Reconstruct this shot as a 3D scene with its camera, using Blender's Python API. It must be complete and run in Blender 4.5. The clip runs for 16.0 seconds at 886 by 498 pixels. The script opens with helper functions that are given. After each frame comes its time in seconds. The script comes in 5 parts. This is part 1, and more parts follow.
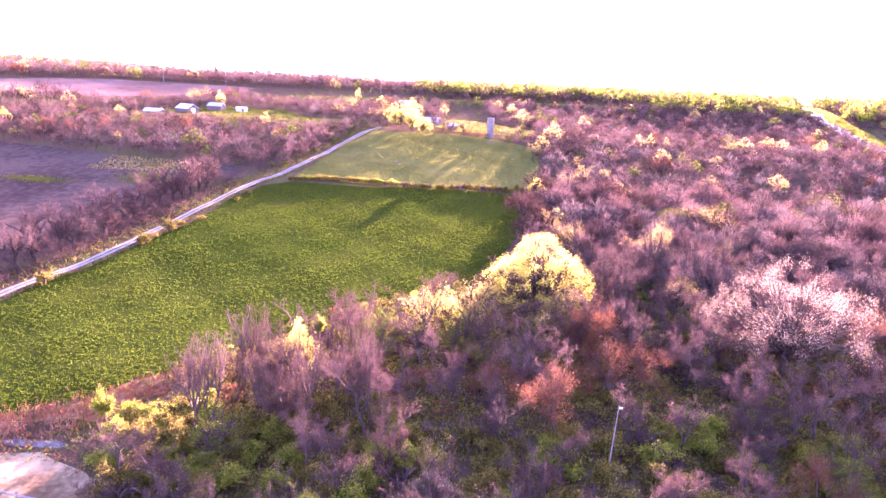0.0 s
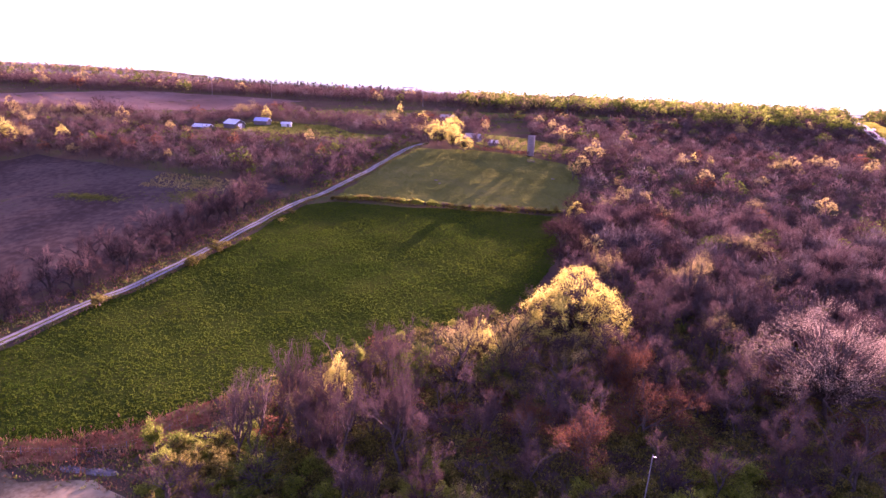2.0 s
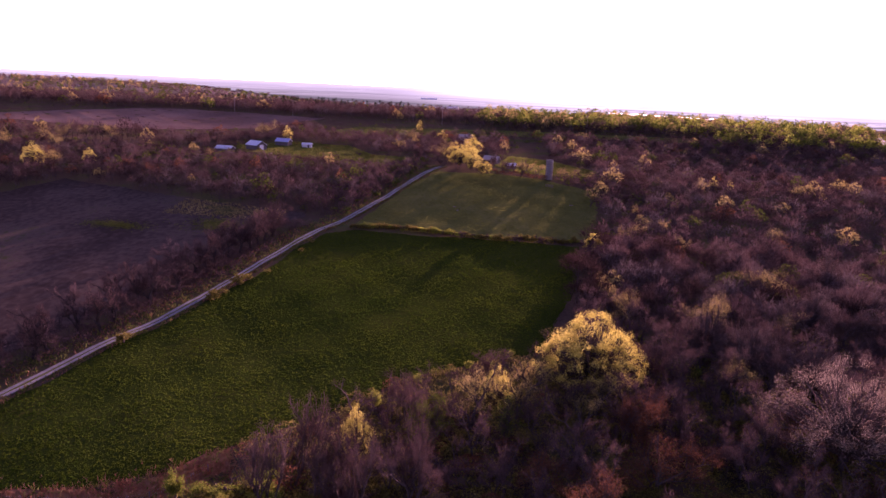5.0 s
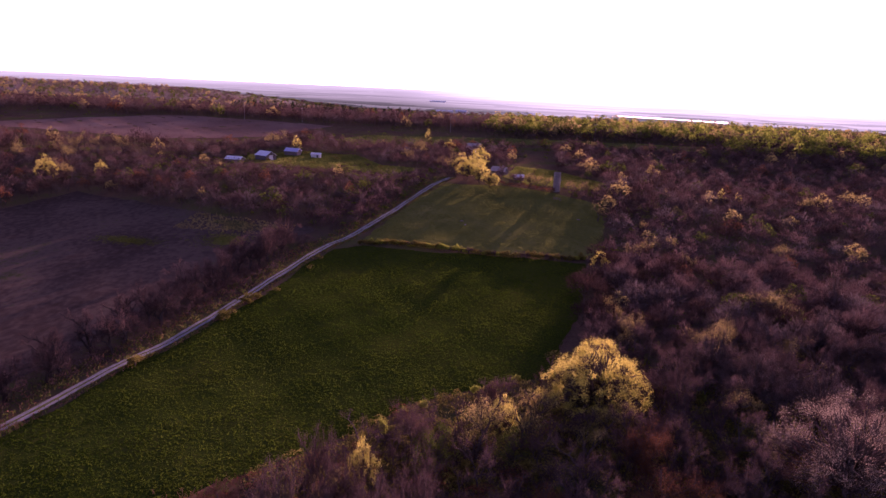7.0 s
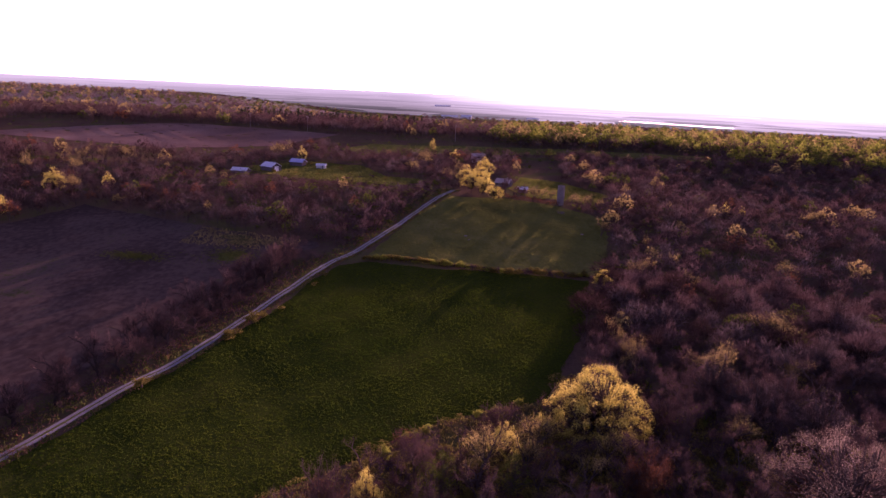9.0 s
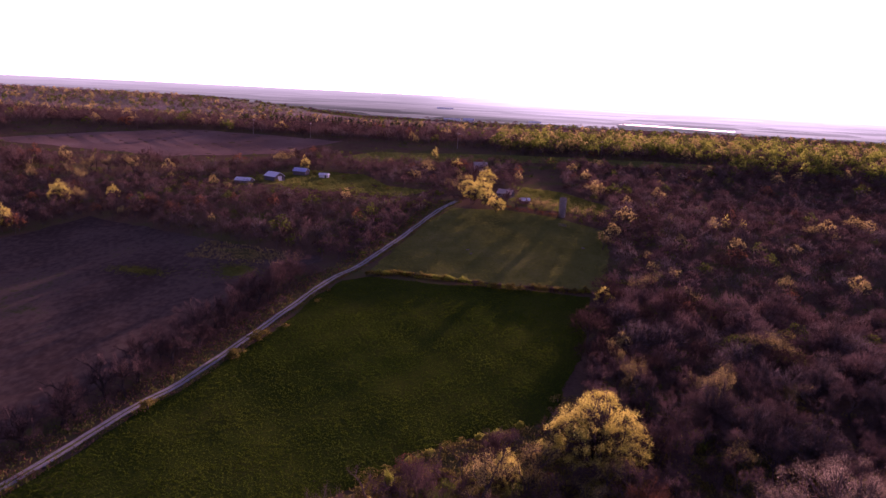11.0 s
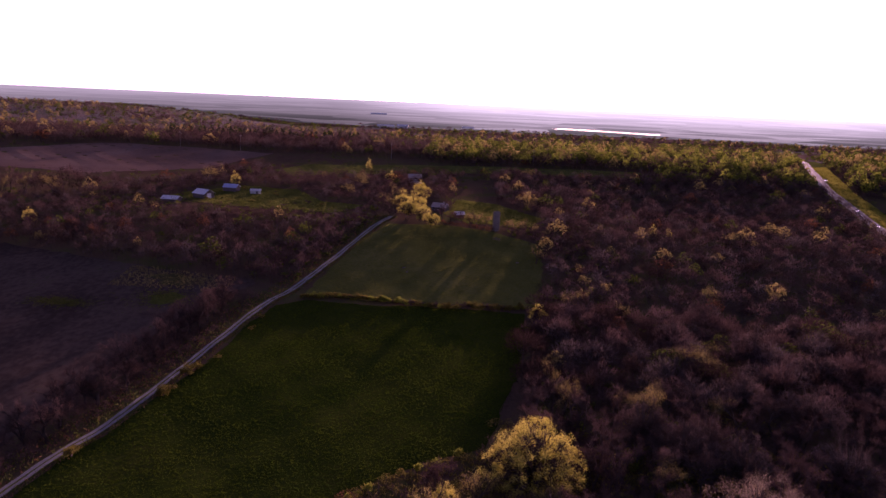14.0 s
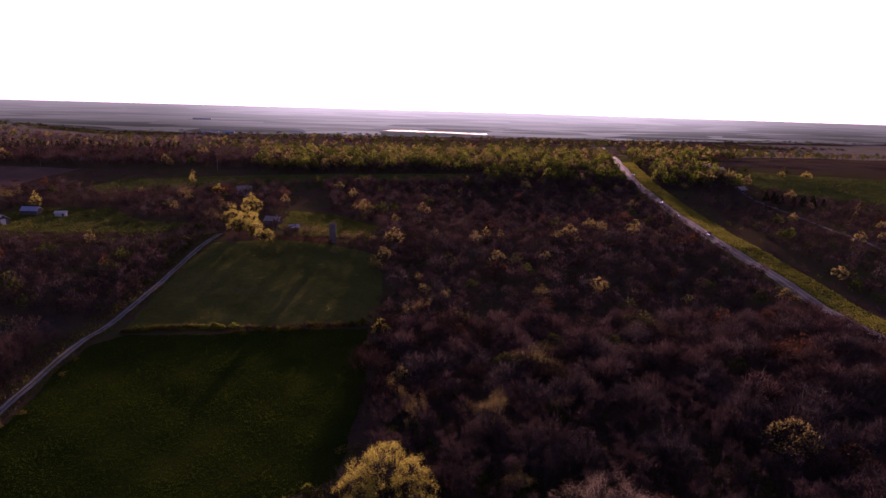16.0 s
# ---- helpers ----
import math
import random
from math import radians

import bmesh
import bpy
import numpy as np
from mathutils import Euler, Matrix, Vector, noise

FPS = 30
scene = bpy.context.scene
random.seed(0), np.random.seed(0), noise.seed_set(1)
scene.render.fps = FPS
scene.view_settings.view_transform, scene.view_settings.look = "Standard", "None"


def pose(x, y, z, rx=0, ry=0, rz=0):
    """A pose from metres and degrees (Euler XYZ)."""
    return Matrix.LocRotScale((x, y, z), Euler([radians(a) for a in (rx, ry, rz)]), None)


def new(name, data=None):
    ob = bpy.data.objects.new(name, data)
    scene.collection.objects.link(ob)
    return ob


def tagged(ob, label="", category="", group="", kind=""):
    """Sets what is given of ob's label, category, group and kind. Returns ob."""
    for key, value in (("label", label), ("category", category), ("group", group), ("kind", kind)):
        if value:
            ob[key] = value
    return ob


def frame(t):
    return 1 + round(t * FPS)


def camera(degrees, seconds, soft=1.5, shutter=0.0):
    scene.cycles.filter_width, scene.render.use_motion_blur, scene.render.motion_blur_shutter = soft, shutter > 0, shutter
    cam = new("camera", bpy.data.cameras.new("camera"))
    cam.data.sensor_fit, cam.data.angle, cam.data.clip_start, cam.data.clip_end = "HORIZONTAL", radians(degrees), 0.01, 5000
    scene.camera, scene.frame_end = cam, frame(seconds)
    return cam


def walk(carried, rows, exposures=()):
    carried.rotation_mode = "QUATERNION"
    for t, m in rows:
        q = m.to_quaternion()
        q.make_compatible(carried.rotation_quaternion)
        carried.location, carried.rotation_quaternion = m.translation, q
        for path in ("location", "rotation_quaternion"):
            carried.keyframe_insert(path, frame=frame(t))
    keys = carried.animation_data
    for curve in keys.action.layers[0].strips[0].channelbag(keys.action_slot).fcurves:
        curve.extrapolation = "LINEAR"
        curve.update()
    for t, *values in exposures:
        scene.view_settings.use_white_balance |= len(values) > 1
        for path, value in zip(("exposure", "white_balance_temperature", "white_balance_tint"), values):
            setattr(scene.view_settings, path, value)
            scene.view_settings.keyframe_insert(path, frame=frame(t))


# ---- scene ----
cam = camera(66.37, 16.0)
# seconds, place in metres, then heading, tilt and lean in degrees
ROWS = [
    (0.0, -0.01, -0.01, 43.01, -0.07, -14.57, 2.68),
    (0.5, 0.04, -0.26, 44.29, 1.36, -14.51, 2.64),
    (1.0, 0.10, -0.40, 45.45, 2.36, -14.40, 2.60),
    (1.5, 0.11, -0.50, 46.56, 3.08, -14.28, 2.57),
    (2.0, 0.08, -0.57, 47.64, 3.41, -14.14, 2.65),
    (2.5, 0.06, -0.59, 48.71, 3.74, -13.97, 2.67),
    (3.0, 0.06, -0.58, 49.83, 4.06, -13.87, 2.66),
    (3.5, 0.06, -0.56, 50.98, 4.33, -13.81, 2.73),
    (4.0, 0.07, -0.58, 52.01, 4.60, -13.65, 2.69),
    (6.5, 0.10, -0.69, 57.79, 5.64, -13.38, 2.65),
    (7.0, 0.23, -0.80, 59.12, 5.81, -13.37, 2.62),
    (7.5, 0.25, -0.91, 60.35, 5.92, -13.30, 2.67),
    (8.0, 0.23, -1.02, 61.54, 6.01, -13.25, 2.74),
    (8.5, 0.27, -1.11, 62.67, 6.12, -13.21, 2.70),
    (9.0, 0.37, -1.10, 63.68, 6.24, -13.13, 2.69),
    (11.5, 0.03, -1.68, 69.55, 6.46, -12.99, 2.85),
    (12.0, 0.29, -1.46, 70.15, 6.57, -12.86, 2.86),
    (12.5, 0.56, -1.27, 70.93, 6.73, -12.77, 2.73),
    (13.0, 0.67, -1.13, 71.91, 6.24, -12.77, 2.80),
    (13.5, 0.61, -0.99, 72.99, 3.90, -12.64, 2.69),
    (14.0, 0.51, -0.74, 74.07, 1.01, -12.50, 2.49),
    (14.5, 0.53, -0.24, 75.09, -2.89, -12.26, 2.19),
    (15.0, 0.73, 0.57, 76.05, -6.31, -12.18, 1.94),
    (15.5, 1.12, 1.70, 76.89, -9.33, -12.09, 1.74),
    (16.0, 1.47, 3.13, 77.50, -12.75, -11.93, 1.63),
]
# seconds, stops, kelvin, tint: the picture darkens and loses its magenta cast as the camera climbs
EXPOSURES = [(0.0, 4.35, 5930, 98), (0.5, 3.75, 5930, 98), (1.0, 3.30, 5930, 99), (1.5, 2.95, 5980, 103), (2.5, 2.28, 5980, 107), (4.0, 1.50, 6060, 106), (7.0, 0.97, 6160, 108), (9.0, 0.85, 6210, 108), (12.5, 0.55, 6210, 104), (14.5, 0.02, 6210, 96), (16.0, -0.28, 6260, 90)]
walk(cam, [(t, pose(x, y, z, 90 + tilt, 0, yaw) @ pose(0, 0, 0, 0, 0, lean)) for t, x, y, z, yaw, tilt, lean in ROWS], EXPOSURES)

# ---- world, sun, exposure ----
SUN_EL, SUN_AZ, GLOW = radians(7.9), radians(16.0), 2.1
world = bpy.data.worlds.new("World")
scene.world = world
world.use_nodes = True
wn = world.node_tree.nodes
sky = wn.new("ShaderNodeTexSky")
sky.sky_type = "NISHITA"
sky.sun_disc = False
sky.sun_elevation, sky.sun_rotation = SUN_EL, SUN_AZ
sky.air_density, sky.dust_density, sky.ozone_density = 1.0, 1.5, 1.5
wl = world.node_tree.links
wn["Background"].inputs["Strength"].default_value = 0.08
wl.new(sky.outputs[0], wn["Background"].inputs["Color"])
# the sunset's hazy glow: brightest round the sun's quarter, fading upwards and round the horizon
to_sun = Vector((math.sin(SUN_AZ) * math.cos(SUN_EL), math.cos(SUN_AZ) * math.cos(SUN_EL), math.sin(SUN_EL)))
co = wn.new("ShaderNodeTexCoord")
dot = wn.new("ShaderNodeVectorMath")
dot.operation = "DOT_PRODUCT"
dot.inputs[1].default_value = (to_sun.x, to_sun.y, 0)
wl.new(co.outputs["Generated"], dot.inputs[0])
side = wn.new("ShaderNodeMapRange")
side.interpolation_type = "SMOOTHSTEP"
side.inputs["From Min"].default_value, side.inputs["From Max"].default_value = -0.2, 1.0
wl.new(dot.outputs["Value"], side.inputs["Value"])
sep = wn.new("ShaderNodeSeparateXYZ")
wl.new(co.outputs["Generated"], sep.inputs[0])
rise = wn.new("ShaderNodeMapRange")
rise.interpolation_type = "SMOOTHSTEP"
rise.inputs["From Min"].default_value, rise.inputs["From Max"].default_value = 0.0, 0.38
rise.inputs["To Min"].default_value, rise.inputs["To Max"].default_value = 1.0, 0.0
wl.new(sep.outputs["Z"], rise.inputs["Value"])
amount = wn.new("ShaderNodeMath")
amount.operation = "MULTIPLY"
wl.new(side.outputs[0], amount.inputs[0])
wl.new(rise.outputs[0], amount.inputs[1])
power = wn.new("ShaderNodeMath")
power.operation = "MULTIPLY"
power.inputs[1].default_value = GLOW
wl.new(amount.outputs[0], power.inputs[0])
haze = wn.new("ShaderNodeBackground")
haze.inputs["Color"].default_value = (1.0, 0.93, 0.92, 1)
wl.new(power.outputs[0], haze.inputs["Strength"])
both = wn.new("ShaderNodeAddShader")
wl.new(wn["Background"].outputs[0], both.inputs[0])
wl.new(haze.outputs[0], both.inputs[1])
wl.new(both.outputs[0], wn["World Output"].inputs["Surface"])
sun = new("sun", bpy.data.lights.new("sun", "SUN"))
sun.data.energy, sun.data.angle, sun.data.color = 5.0, radians(0.6), (1.0, 0.77, 0.49)
sun.rotation_euler = to_sun.to_track_quat("Z", "Y").to_euler()
sun.location = (60, 300, 120)


# ---- materials ----
def surface(name, stops, scale=1.0, detail=6.0, fine=None, fine_mix=0.35, bump=0.0, rough=0.9, metal=0.0,
            translucent=0.0, spec=0.0, stretch=(1, 1, 1), island=0.0):
    """A procedural surface: a colour ramp over large noise, broken by fine noise, with relief."""
    m = bpy.data.materials.new(name)
    m.use_nodes = True
    nt = m.node_tree
    nd, ln = nt.nodes, nt.links
    b = nd["Principled BSDF"]
    co = nd.new("ShaderNodeTexCoord")
    geo = nd.new("ShaderNodeNewGeometry")
    mp = nd.new("ShaderNodeMapping")
    mp.inputs["Scale"].default_value = stretch
    ln.new(geo.outputs["Position"], mp.inputs["Vector"])
    n1 = nd.new("ShaderNodeTexNoise")
    n1.inputs["Scale"].default_value, n1.inputs["Detail"].default_value = scale, detail
    ln.new(mp.outputs[0], n1.inputs["Vector"])
    fac = n1.outputs["Fac"]
    if fine:
        n2 = nd.new("ShaderNodeTexNoise")
        n2.inputs["Scale"].default_value, n2.inputs["Detail"].default_value = fine, 4.0
        ln.new(mp.outputs[0], n2.inputs["Vector"])
        mx = nd.new("ShaderNodeMix")
        mx.inputs["Factor"].default_value = fine_mix
        ln.new(n1.outputs["Fac"], mx.inputs["A"])
        ln.new(n2.outputs["Fac"], mx.inputs["B"])
        fac = mx.outputs["Result"]
    if island:
        ad = nd.new("ShaderNodeMath")
        ad.operation = "MULTIPLY_ADD"
        ln.new(geo.outputs["Random Per Island"], ad.inputs[0])
        ad.inputs[1].default_value = island
        sb = nd.new("ShaderNodeMath")
        sb.operation = "SUBTRACT"
        ln.new(fac, sb.inputs[0])
        sb.inputs[1].default_value = island / 2
        ln.new(sb.outputs[0], ad.inputs[2])
        fac = ad.outputs[0]
    rp = nd.new("ShaderNodeValToRGB")
    el = rp.color_ramp.elements
    while len(el) < len(stops):
        el.new(0.5)
    for e, (p, c) in zip(el, stops):
        e.position, e.color = p, (*c, 1)
    ln.new(fac, rp.inputs[0])
    ln.new(rp.outputs[0], b.inputs["Base Color"])
    b.inputs["Roughness"].default_value, b.inputs["Metallic"].default_value = rough, metal
    b.inputs["Specular IOR Level"].default_value = spec
    if bump:
        bp = nd.new("ShaderNodeBump")
        bp.inputs["Strength"].default_value, bp.inputs["Distance"].default_value = 1.0, bump
        ln.new(fac, bp.inputs["Height"])
        ln.new(bp.outputs[0], b.inputs["Normal"])
    if translucent:
        tr = nd.new("ShaderNodeBsdfTranslucent")
        ln.new(rp.outputs[0], tr.inputs["Color"])
        ms = nd.new("ShaderNodeMixShader")
        ms.inputs[0].default_value = translucent
        ln.new(b.outputs[0], ms.inputs[1])
        ln.new(tr.outputs[0], ms.inputs[2])
        ln.new(ms.outputs[0], nd["Material Output"].inputs["Surface"])
    return m


LITTER = surface("leaf_litter", [(0.3, (0.07, 0.046, 0.032)), (0.48, (0.12, 0.08, 0.052)), (0.58, (0.095, 0.095, 0.036)), (0.72, (0.065, 0.09, 0.026))], 0.06, 8, 1.3, 0.4, 0.25)
CROP = surface("crop_green", [(0.3, (0.02, 0.037, 0.006)), (0.5, (0.037, 0.06, 0.009)), (0.7, (0.07, 0.08, 0.014))], 0.07, 6, 2.3, 0.5, 0.16)
CROP_LEAF = surface("crop_leaf", [(0.3, (0.032, 0.073, 0.006)), (0.7, (0.085, 0.128, 0.010))], 0.03, 4, 1.0, 0.25, 0, 0.6, translucent=0.5, island=0.4)
PASTURE = surface("pasture_grass", [(0.3, (0.075, 0.09, 0.024)), (0.5, (0.12, 0.138, 0.036)), (0.7, (0.185, 0.185, 0.06))], 0.05, 8, 0.9, 0.35, 0.2)
SOIL = surface("stubble_soil", [(0.38, (0.060, 0.042, 0.034)), (0.48, (0.084, 0.060, 0.048)), (0.58, (0.12, 0.089, 0.070)), (0.66, (0.072, 0.077, 0.032))], 0.03, 9, 0.6, 0.4, 0.07, stretch=(1, 0.7, 1))
RUST_SOIL = surface("bare_field_soil", [(0.35, (0.15, 0.10, 0.08)), (0.55, (0.21, 0.14, 0.115)), (0.7, (0.25, 0.19, 0.155))], 0.02, 8, 0.4, 0.3, 0.1)
DRY = surface("dry_grass", [(0.3, (0.17, 0.07, 0.04)), (0.52, (0.32, 0.16, 0.085)), (0.66, (0.29, 0.21, 0.095)), (0.8, (0.16, 0.16, 0.055))], 0.3, 7, 3.0, 0.4, 0.12)
SAND = surface("pale_gravel", [(0.36, (0.13, 0.09, 0.046)), (0.45, (0.23, 0.168, 0.09)), (0.53, (0.34, 0.268, 0.15)), (0.68, (0.41, 0.338, 0.205))], 0.14, 9, 1.6, 0.3, 0.08)
GRAVEL = surface("track_gravel", [(0.3, (0.17, 0.165, 0.17)), (0.5, (0.29, 0.285, 0.29)), (0.7, (0.41, 0.395, 0.395))], 0.5, 8, 4.0, 0.45, 0.05)
VERGE = surface("roadside_grass", [(0.3, (0.07, 0.095, 0.022)), (0.6, (0.14, 0.165, 0.04)), (0.75, (0.20, 0.205, 0.066))], 0.05, 7, 0.8, 0.3, 0.15)
ASPHALT = surface("asphalt", [(0.3, (0.08, 0.083, 0.094)), (0.7, (0.118, 0.121, 0.132))], 0.02, 4, 2.0, 0.2, 0.005, 0.6, spec=0.25)
PAINT = surface("road_paint", [(0.3, (0.5, 0.5, 0.48)), (0.7, (0.7, 0.7, 0.66))], 1.0, 4, rough=0.7)
# farmland ramp kept pale and greyish: distance haze put into the base colour
PLAIN = surface("hazed_far_farmland", [(0.3, (0.20, 0.185, 0.165)), (0.45, (0.30, 0.26, 0.245)), (0.55, (0.22, 0.24, 0.15)), (0.7, (0.38, 0.33, 0.31))], 0.004, 6, 0.03, 0.3, 0)
BARK_DARK = surface("dark_bark", [(0.3, (0.04, 0.032, 0.028)), (0.7, (0.10, 0.08, 0.07))], 1.5, 6, 9.0, 0.4, 0.03)
BARK = surface("bark", [(0.3, (0.06, 0.045, 0.038)), (0.7, (0.155, 0.12, 0.102))], 1.5, 6, 9.0, 0.4, 0.03)
TWIG = surface("bare_twigs", [(0.36, (0.066, 0.040, 0.037)), (0.5, (0.12, 0.074, 0.066)), (0.64, (0.19, 0.124, 0.108))], 0.13, 3, 0.9, 0.25, 0, 0.5, translucent=0.25, island=0.2)
TWIG_GREY = surface("grey_twigs", [(0.36, (0.068, 0.050, 0.048)), (0.5, (0.125, 0.094, 0.087)), (0.64, (0.20, 0.158, 0.14))], 0.11, 3, 0.8, 0.25, 0, 0.5, translucent=0.25, island=0.25)
TWIG_PALE = surface("pale_pinkish_twigs", [(0.36, (0.12, 0.082, 0.072)), (0.5, (0.20, 0.14, 0.122)), (0.64, (0.29, 0.21, 0.185))], 0.13, 3, 0.9, 0.25, 0, 0.6, translucent=0.3, island=0.25)
TWIG_DARK = surface("dark_brown_twigs", [(0.36, (0.035, 0.021, 0.018)), (0.5, (0.062, 0.037, 0.031)), (0.64, (0.105, 0.063, 0.05))], 0.13, 3, 0.9, 0.25, 0, 0.55, translucent=0.2, island=0.25)
TWIG_RED = surface("red_budded_twigs", [(0.3, (0.13, 0.055, 0.030)), (0.7, (0.25, 0.115, 0.055))], 0.08, 4, 0.5, 0.3, 0, 0.8, translucent=0.35, island=0.3)
LEAF_YEL = surface("young_yellow_leaves", [(0.25, (0.40, 0.355, 0.058)), (0.5, (0.57, 0.52, 0.092)), (0.75, (0.69, 0.645, 0.15))], 0.1, 4, 0.8, 0.3, 0, 0.55, translucent=0.65, island=0.5)
LEAF_GRN = surface("spring_green_leaves", [(0.25, (0.055, 0.078, 0.013)), (0.5, (0.105, 0.138, 0.024)), (0.75, (0.185, 0.215, 0.038))], 0.1, 4, 0.8, 0.3, 0, 0.55, translucent=0.35, island=0.5)
LEAF_LIME = surface("lime_spring_leaves", [(0.25, (0.127, 0.16, 0.021)), (0.5, (0.24, 0.285, 0.037)), (0.75, (0.365, 0.405, 0.062))], 0.1, 4, 0.8, 0.3, 0, 0.55, translucent=0.5, island=0.5)
GRASS = surface("grass_blades", [(0.3, (0.085, 0.11, 0.02)), (0.55, (0.15, 0.175, 0.034)), (0.75, (0.24, 0.235, 0.06))], 0.06, 5, 0.8, 0.3, 0, 0.6, translucent=0.5, island=0.35)
# brighter, yellower copy of GRASS; low sunlight on the verge put into its colour
SUNLIT_BLADE = surface("sunlit_verge_grass", [(0.3, (0.20, 0.21, 0.03)), (0.55, (0.30, 0.31, 0.045)), (0.75, (0.40, 0.38, 0.08))], 0.06, 5, 0.8, 0.3, 0, 0.6, translucent=0.55, island=0.35)
BUD = surface("pale_buds", [(0.25, (0.25, 0.19, 0.06)), (0.5, (0.38, 0.30, 0.095)), (0.75, (0.50, 0.415, 0.14))], 0.1, 4, 0.8, 0.3, 0, 0.6, translucent=0.45, island=0.4)
BLOSSOM = surface("pale_blossom", [(0.25, (0.20, 0.145, 0.105)), (0.5, (0.32, 0.245, 0.175)), (0.75, (0.44, 0.355, 0.26))], 0.15, 4, 0.9, 0.3, 0, 0.6, translucent=0.4, island=0.4)
LEAF_OLIVE = surface("olive_undergrowth_leaves", [(0.25, (0.085, 0.075, 0.02)), (0.5, (0.18, 0.16, 0.034)), (0.75, (0.34, 0.30, 0.065))], 0.12, 5, 0.8, 0.35, 0, 0.6, translucent=0.4, island=0.5)
RUBBLE = surface("grey_rubble", [(0.35, (0.09, 0.082, 0.082)), (0.55, (0.20, 0.185, 0.185)), (0.7, (0.30, 0.28, 0.27))], 0.9, 8, 5.0, 0.5, 0.12)
NEEDLE = surface("dark_needles", [(0.3, (0.02, 0.035, 0.018)), (0.7, (0.05, 0.07, 0.03))], 0.2, 4, 1.0, 0.3, 0, 0.7, translucent=0.1, island=0.3)
TIN_BLUE = surface("blue_grey_tin_roof", [(0.3, (0.74, 0.77, 0.84)), (0.7, (0.88, 0.89, 0.93))], 0.5, 6, 4.0, 0.3, 0.01, 0.3, 0.2, spec=0.8)
TIN_DARK = surface("deep_blue_tin_roof", [(0.3, (0.45, 0.52, 0.78)), (0.7, (0.55, 0.62, 0.85))], 0.5, 6, 4.0, 0.3, 0.01, 0.4, 0.3, spec=0.5)
TIN_WHITE = surface("white_tin", [(0.3, (0.76, 0.77, 0.80)), (0.7, (0.88, 0.88, 0.90))], 0.5, 6, 4.0, 0.3, 0.01, 0.45, spec=0.5)
SHINGLE = surface("grey_shingle", [(0.3, (0.42, 0.34, 0.30)), (0.7, (0.56, 0.48, 0.43))], 0.8, 6, 5.0, 0.4, 0.02)
BOARD = surface("weathered_boards", [(0.3, (0.10, 0.085, 0.09)), (0.7, (0.21, 0.18, 0.18))], 0.8, 6, 6.0, 0.4, 0.02, stretch=(3, 3, 0.5))
SIDING = surface("white_siding", [(0.3, (0.6, 0.6, 0.6)), (0.7, (0.78, 0.77, 0.75))], 0.8, 6, 6.0, 0.3, 0.01)
GLASS = surface("dark_window_glass", [(0.3, (0.02, 0.025, 0.03)), (0.7, (0.04, 0.045, 0.05))], 0.8, 3, rough=0.08, spec=0.8)
CONCRETE = surface("stave_concrete", [(0.3, (0.20, 0.165, 0.155)), (0.7, (0.33, 0.285, 0.27))], 0.6, 7, 5.0, 0.4, 0.02)
STEEL = surface("galvanised_steel", [(0.3, (0.35, 0.36, 0.38)), (0.7, (0.5, 0.5, 0.52))], 2.0, 4, rough=0.45, metal=0.7)
POLEWOOD = surface("bleached_pole_wood", [(0.3, (0.19, 0.17, 0.16)), (0.7, (0.30, 0.275, 0.26))], 1.0, 6, 8.0, 0.4, 0.01, stretch=(4, 4, 0.4))
CAR_WHITE = surface("white_car_paint", [(0.3, (0.75, 0.75, 0.76)), (0.7, (0.8, 0.8, 0.81))], 0.5, 2, rough=0.25, spec=0.6)
CAR_DARK = surface("dark_car_paint", [(0.3, (0.05, 0.055, 0.06)), (0.7, (0.07, 0.075, 0.08))], 0.5, 2, rough=0.25, spec=0.6)
LAMP_ON = bpy.data.materials.new("lit_headlamp")
LAMP_ON.use_nodes = True
LAMP_ON.node_tree.nodes["Principled BSDF"].inputs["Emission Color"].default_value = (1, 0.95, 0.85, 1)
LAMP_ON.node_tree.nodes["Principled BSDF"].inputs["Emission Strength"].default_value = 5
RUBBER = surface("tyre_rubber", [(0.3, (0.02, 0.02, 0.02)), (0.7, (0.035, 0.035, 0.035))], 3.0, 3)
WATER = surface("lake_water", [(0.3, (0.02, 0.03, 0.035)), (0.7, (0.03, 0.04, 0.045))], 0.02, 3, 0.4, 0.4, 0.05, 0.06, spec=0.6)

# ---- lie of the land ----
GY = [-400, 0, 80, 112, 146, 205, 275, 317, 365, 450, 560, 650, 800, 1000, 1500, 3000, 4900]
GZ = [-6, -3, 0, 1, 3.0, 7, 13, 16.5, 17, 19.5, 25, 26, 20, 8, 0, 6, 40]


def _slopes(xs, ys):
    h, s = np.diff(xs), np.diff(ys) / np.diff(xs)
    m = np.zeros(len(xs))
    for i in range(1, len(xs) - 1):
        if s[i - 1] * s[i] > 0:
            m[i] = 2 * s[i - 1] * s[i] / (s[i - 1] + s[i])
    m[0], m[-1] = s[0], s[-1]
    return h, m


GX_, GZ_ = np.array(GY, float), np.array(GZ, float)
GH, GM = _slopes(GX_, GZ_)


def step(a, b, x):
    t = np.clip((x - a) / (b - a), 0, 1)
    return t * t * (3 - 2 * t)


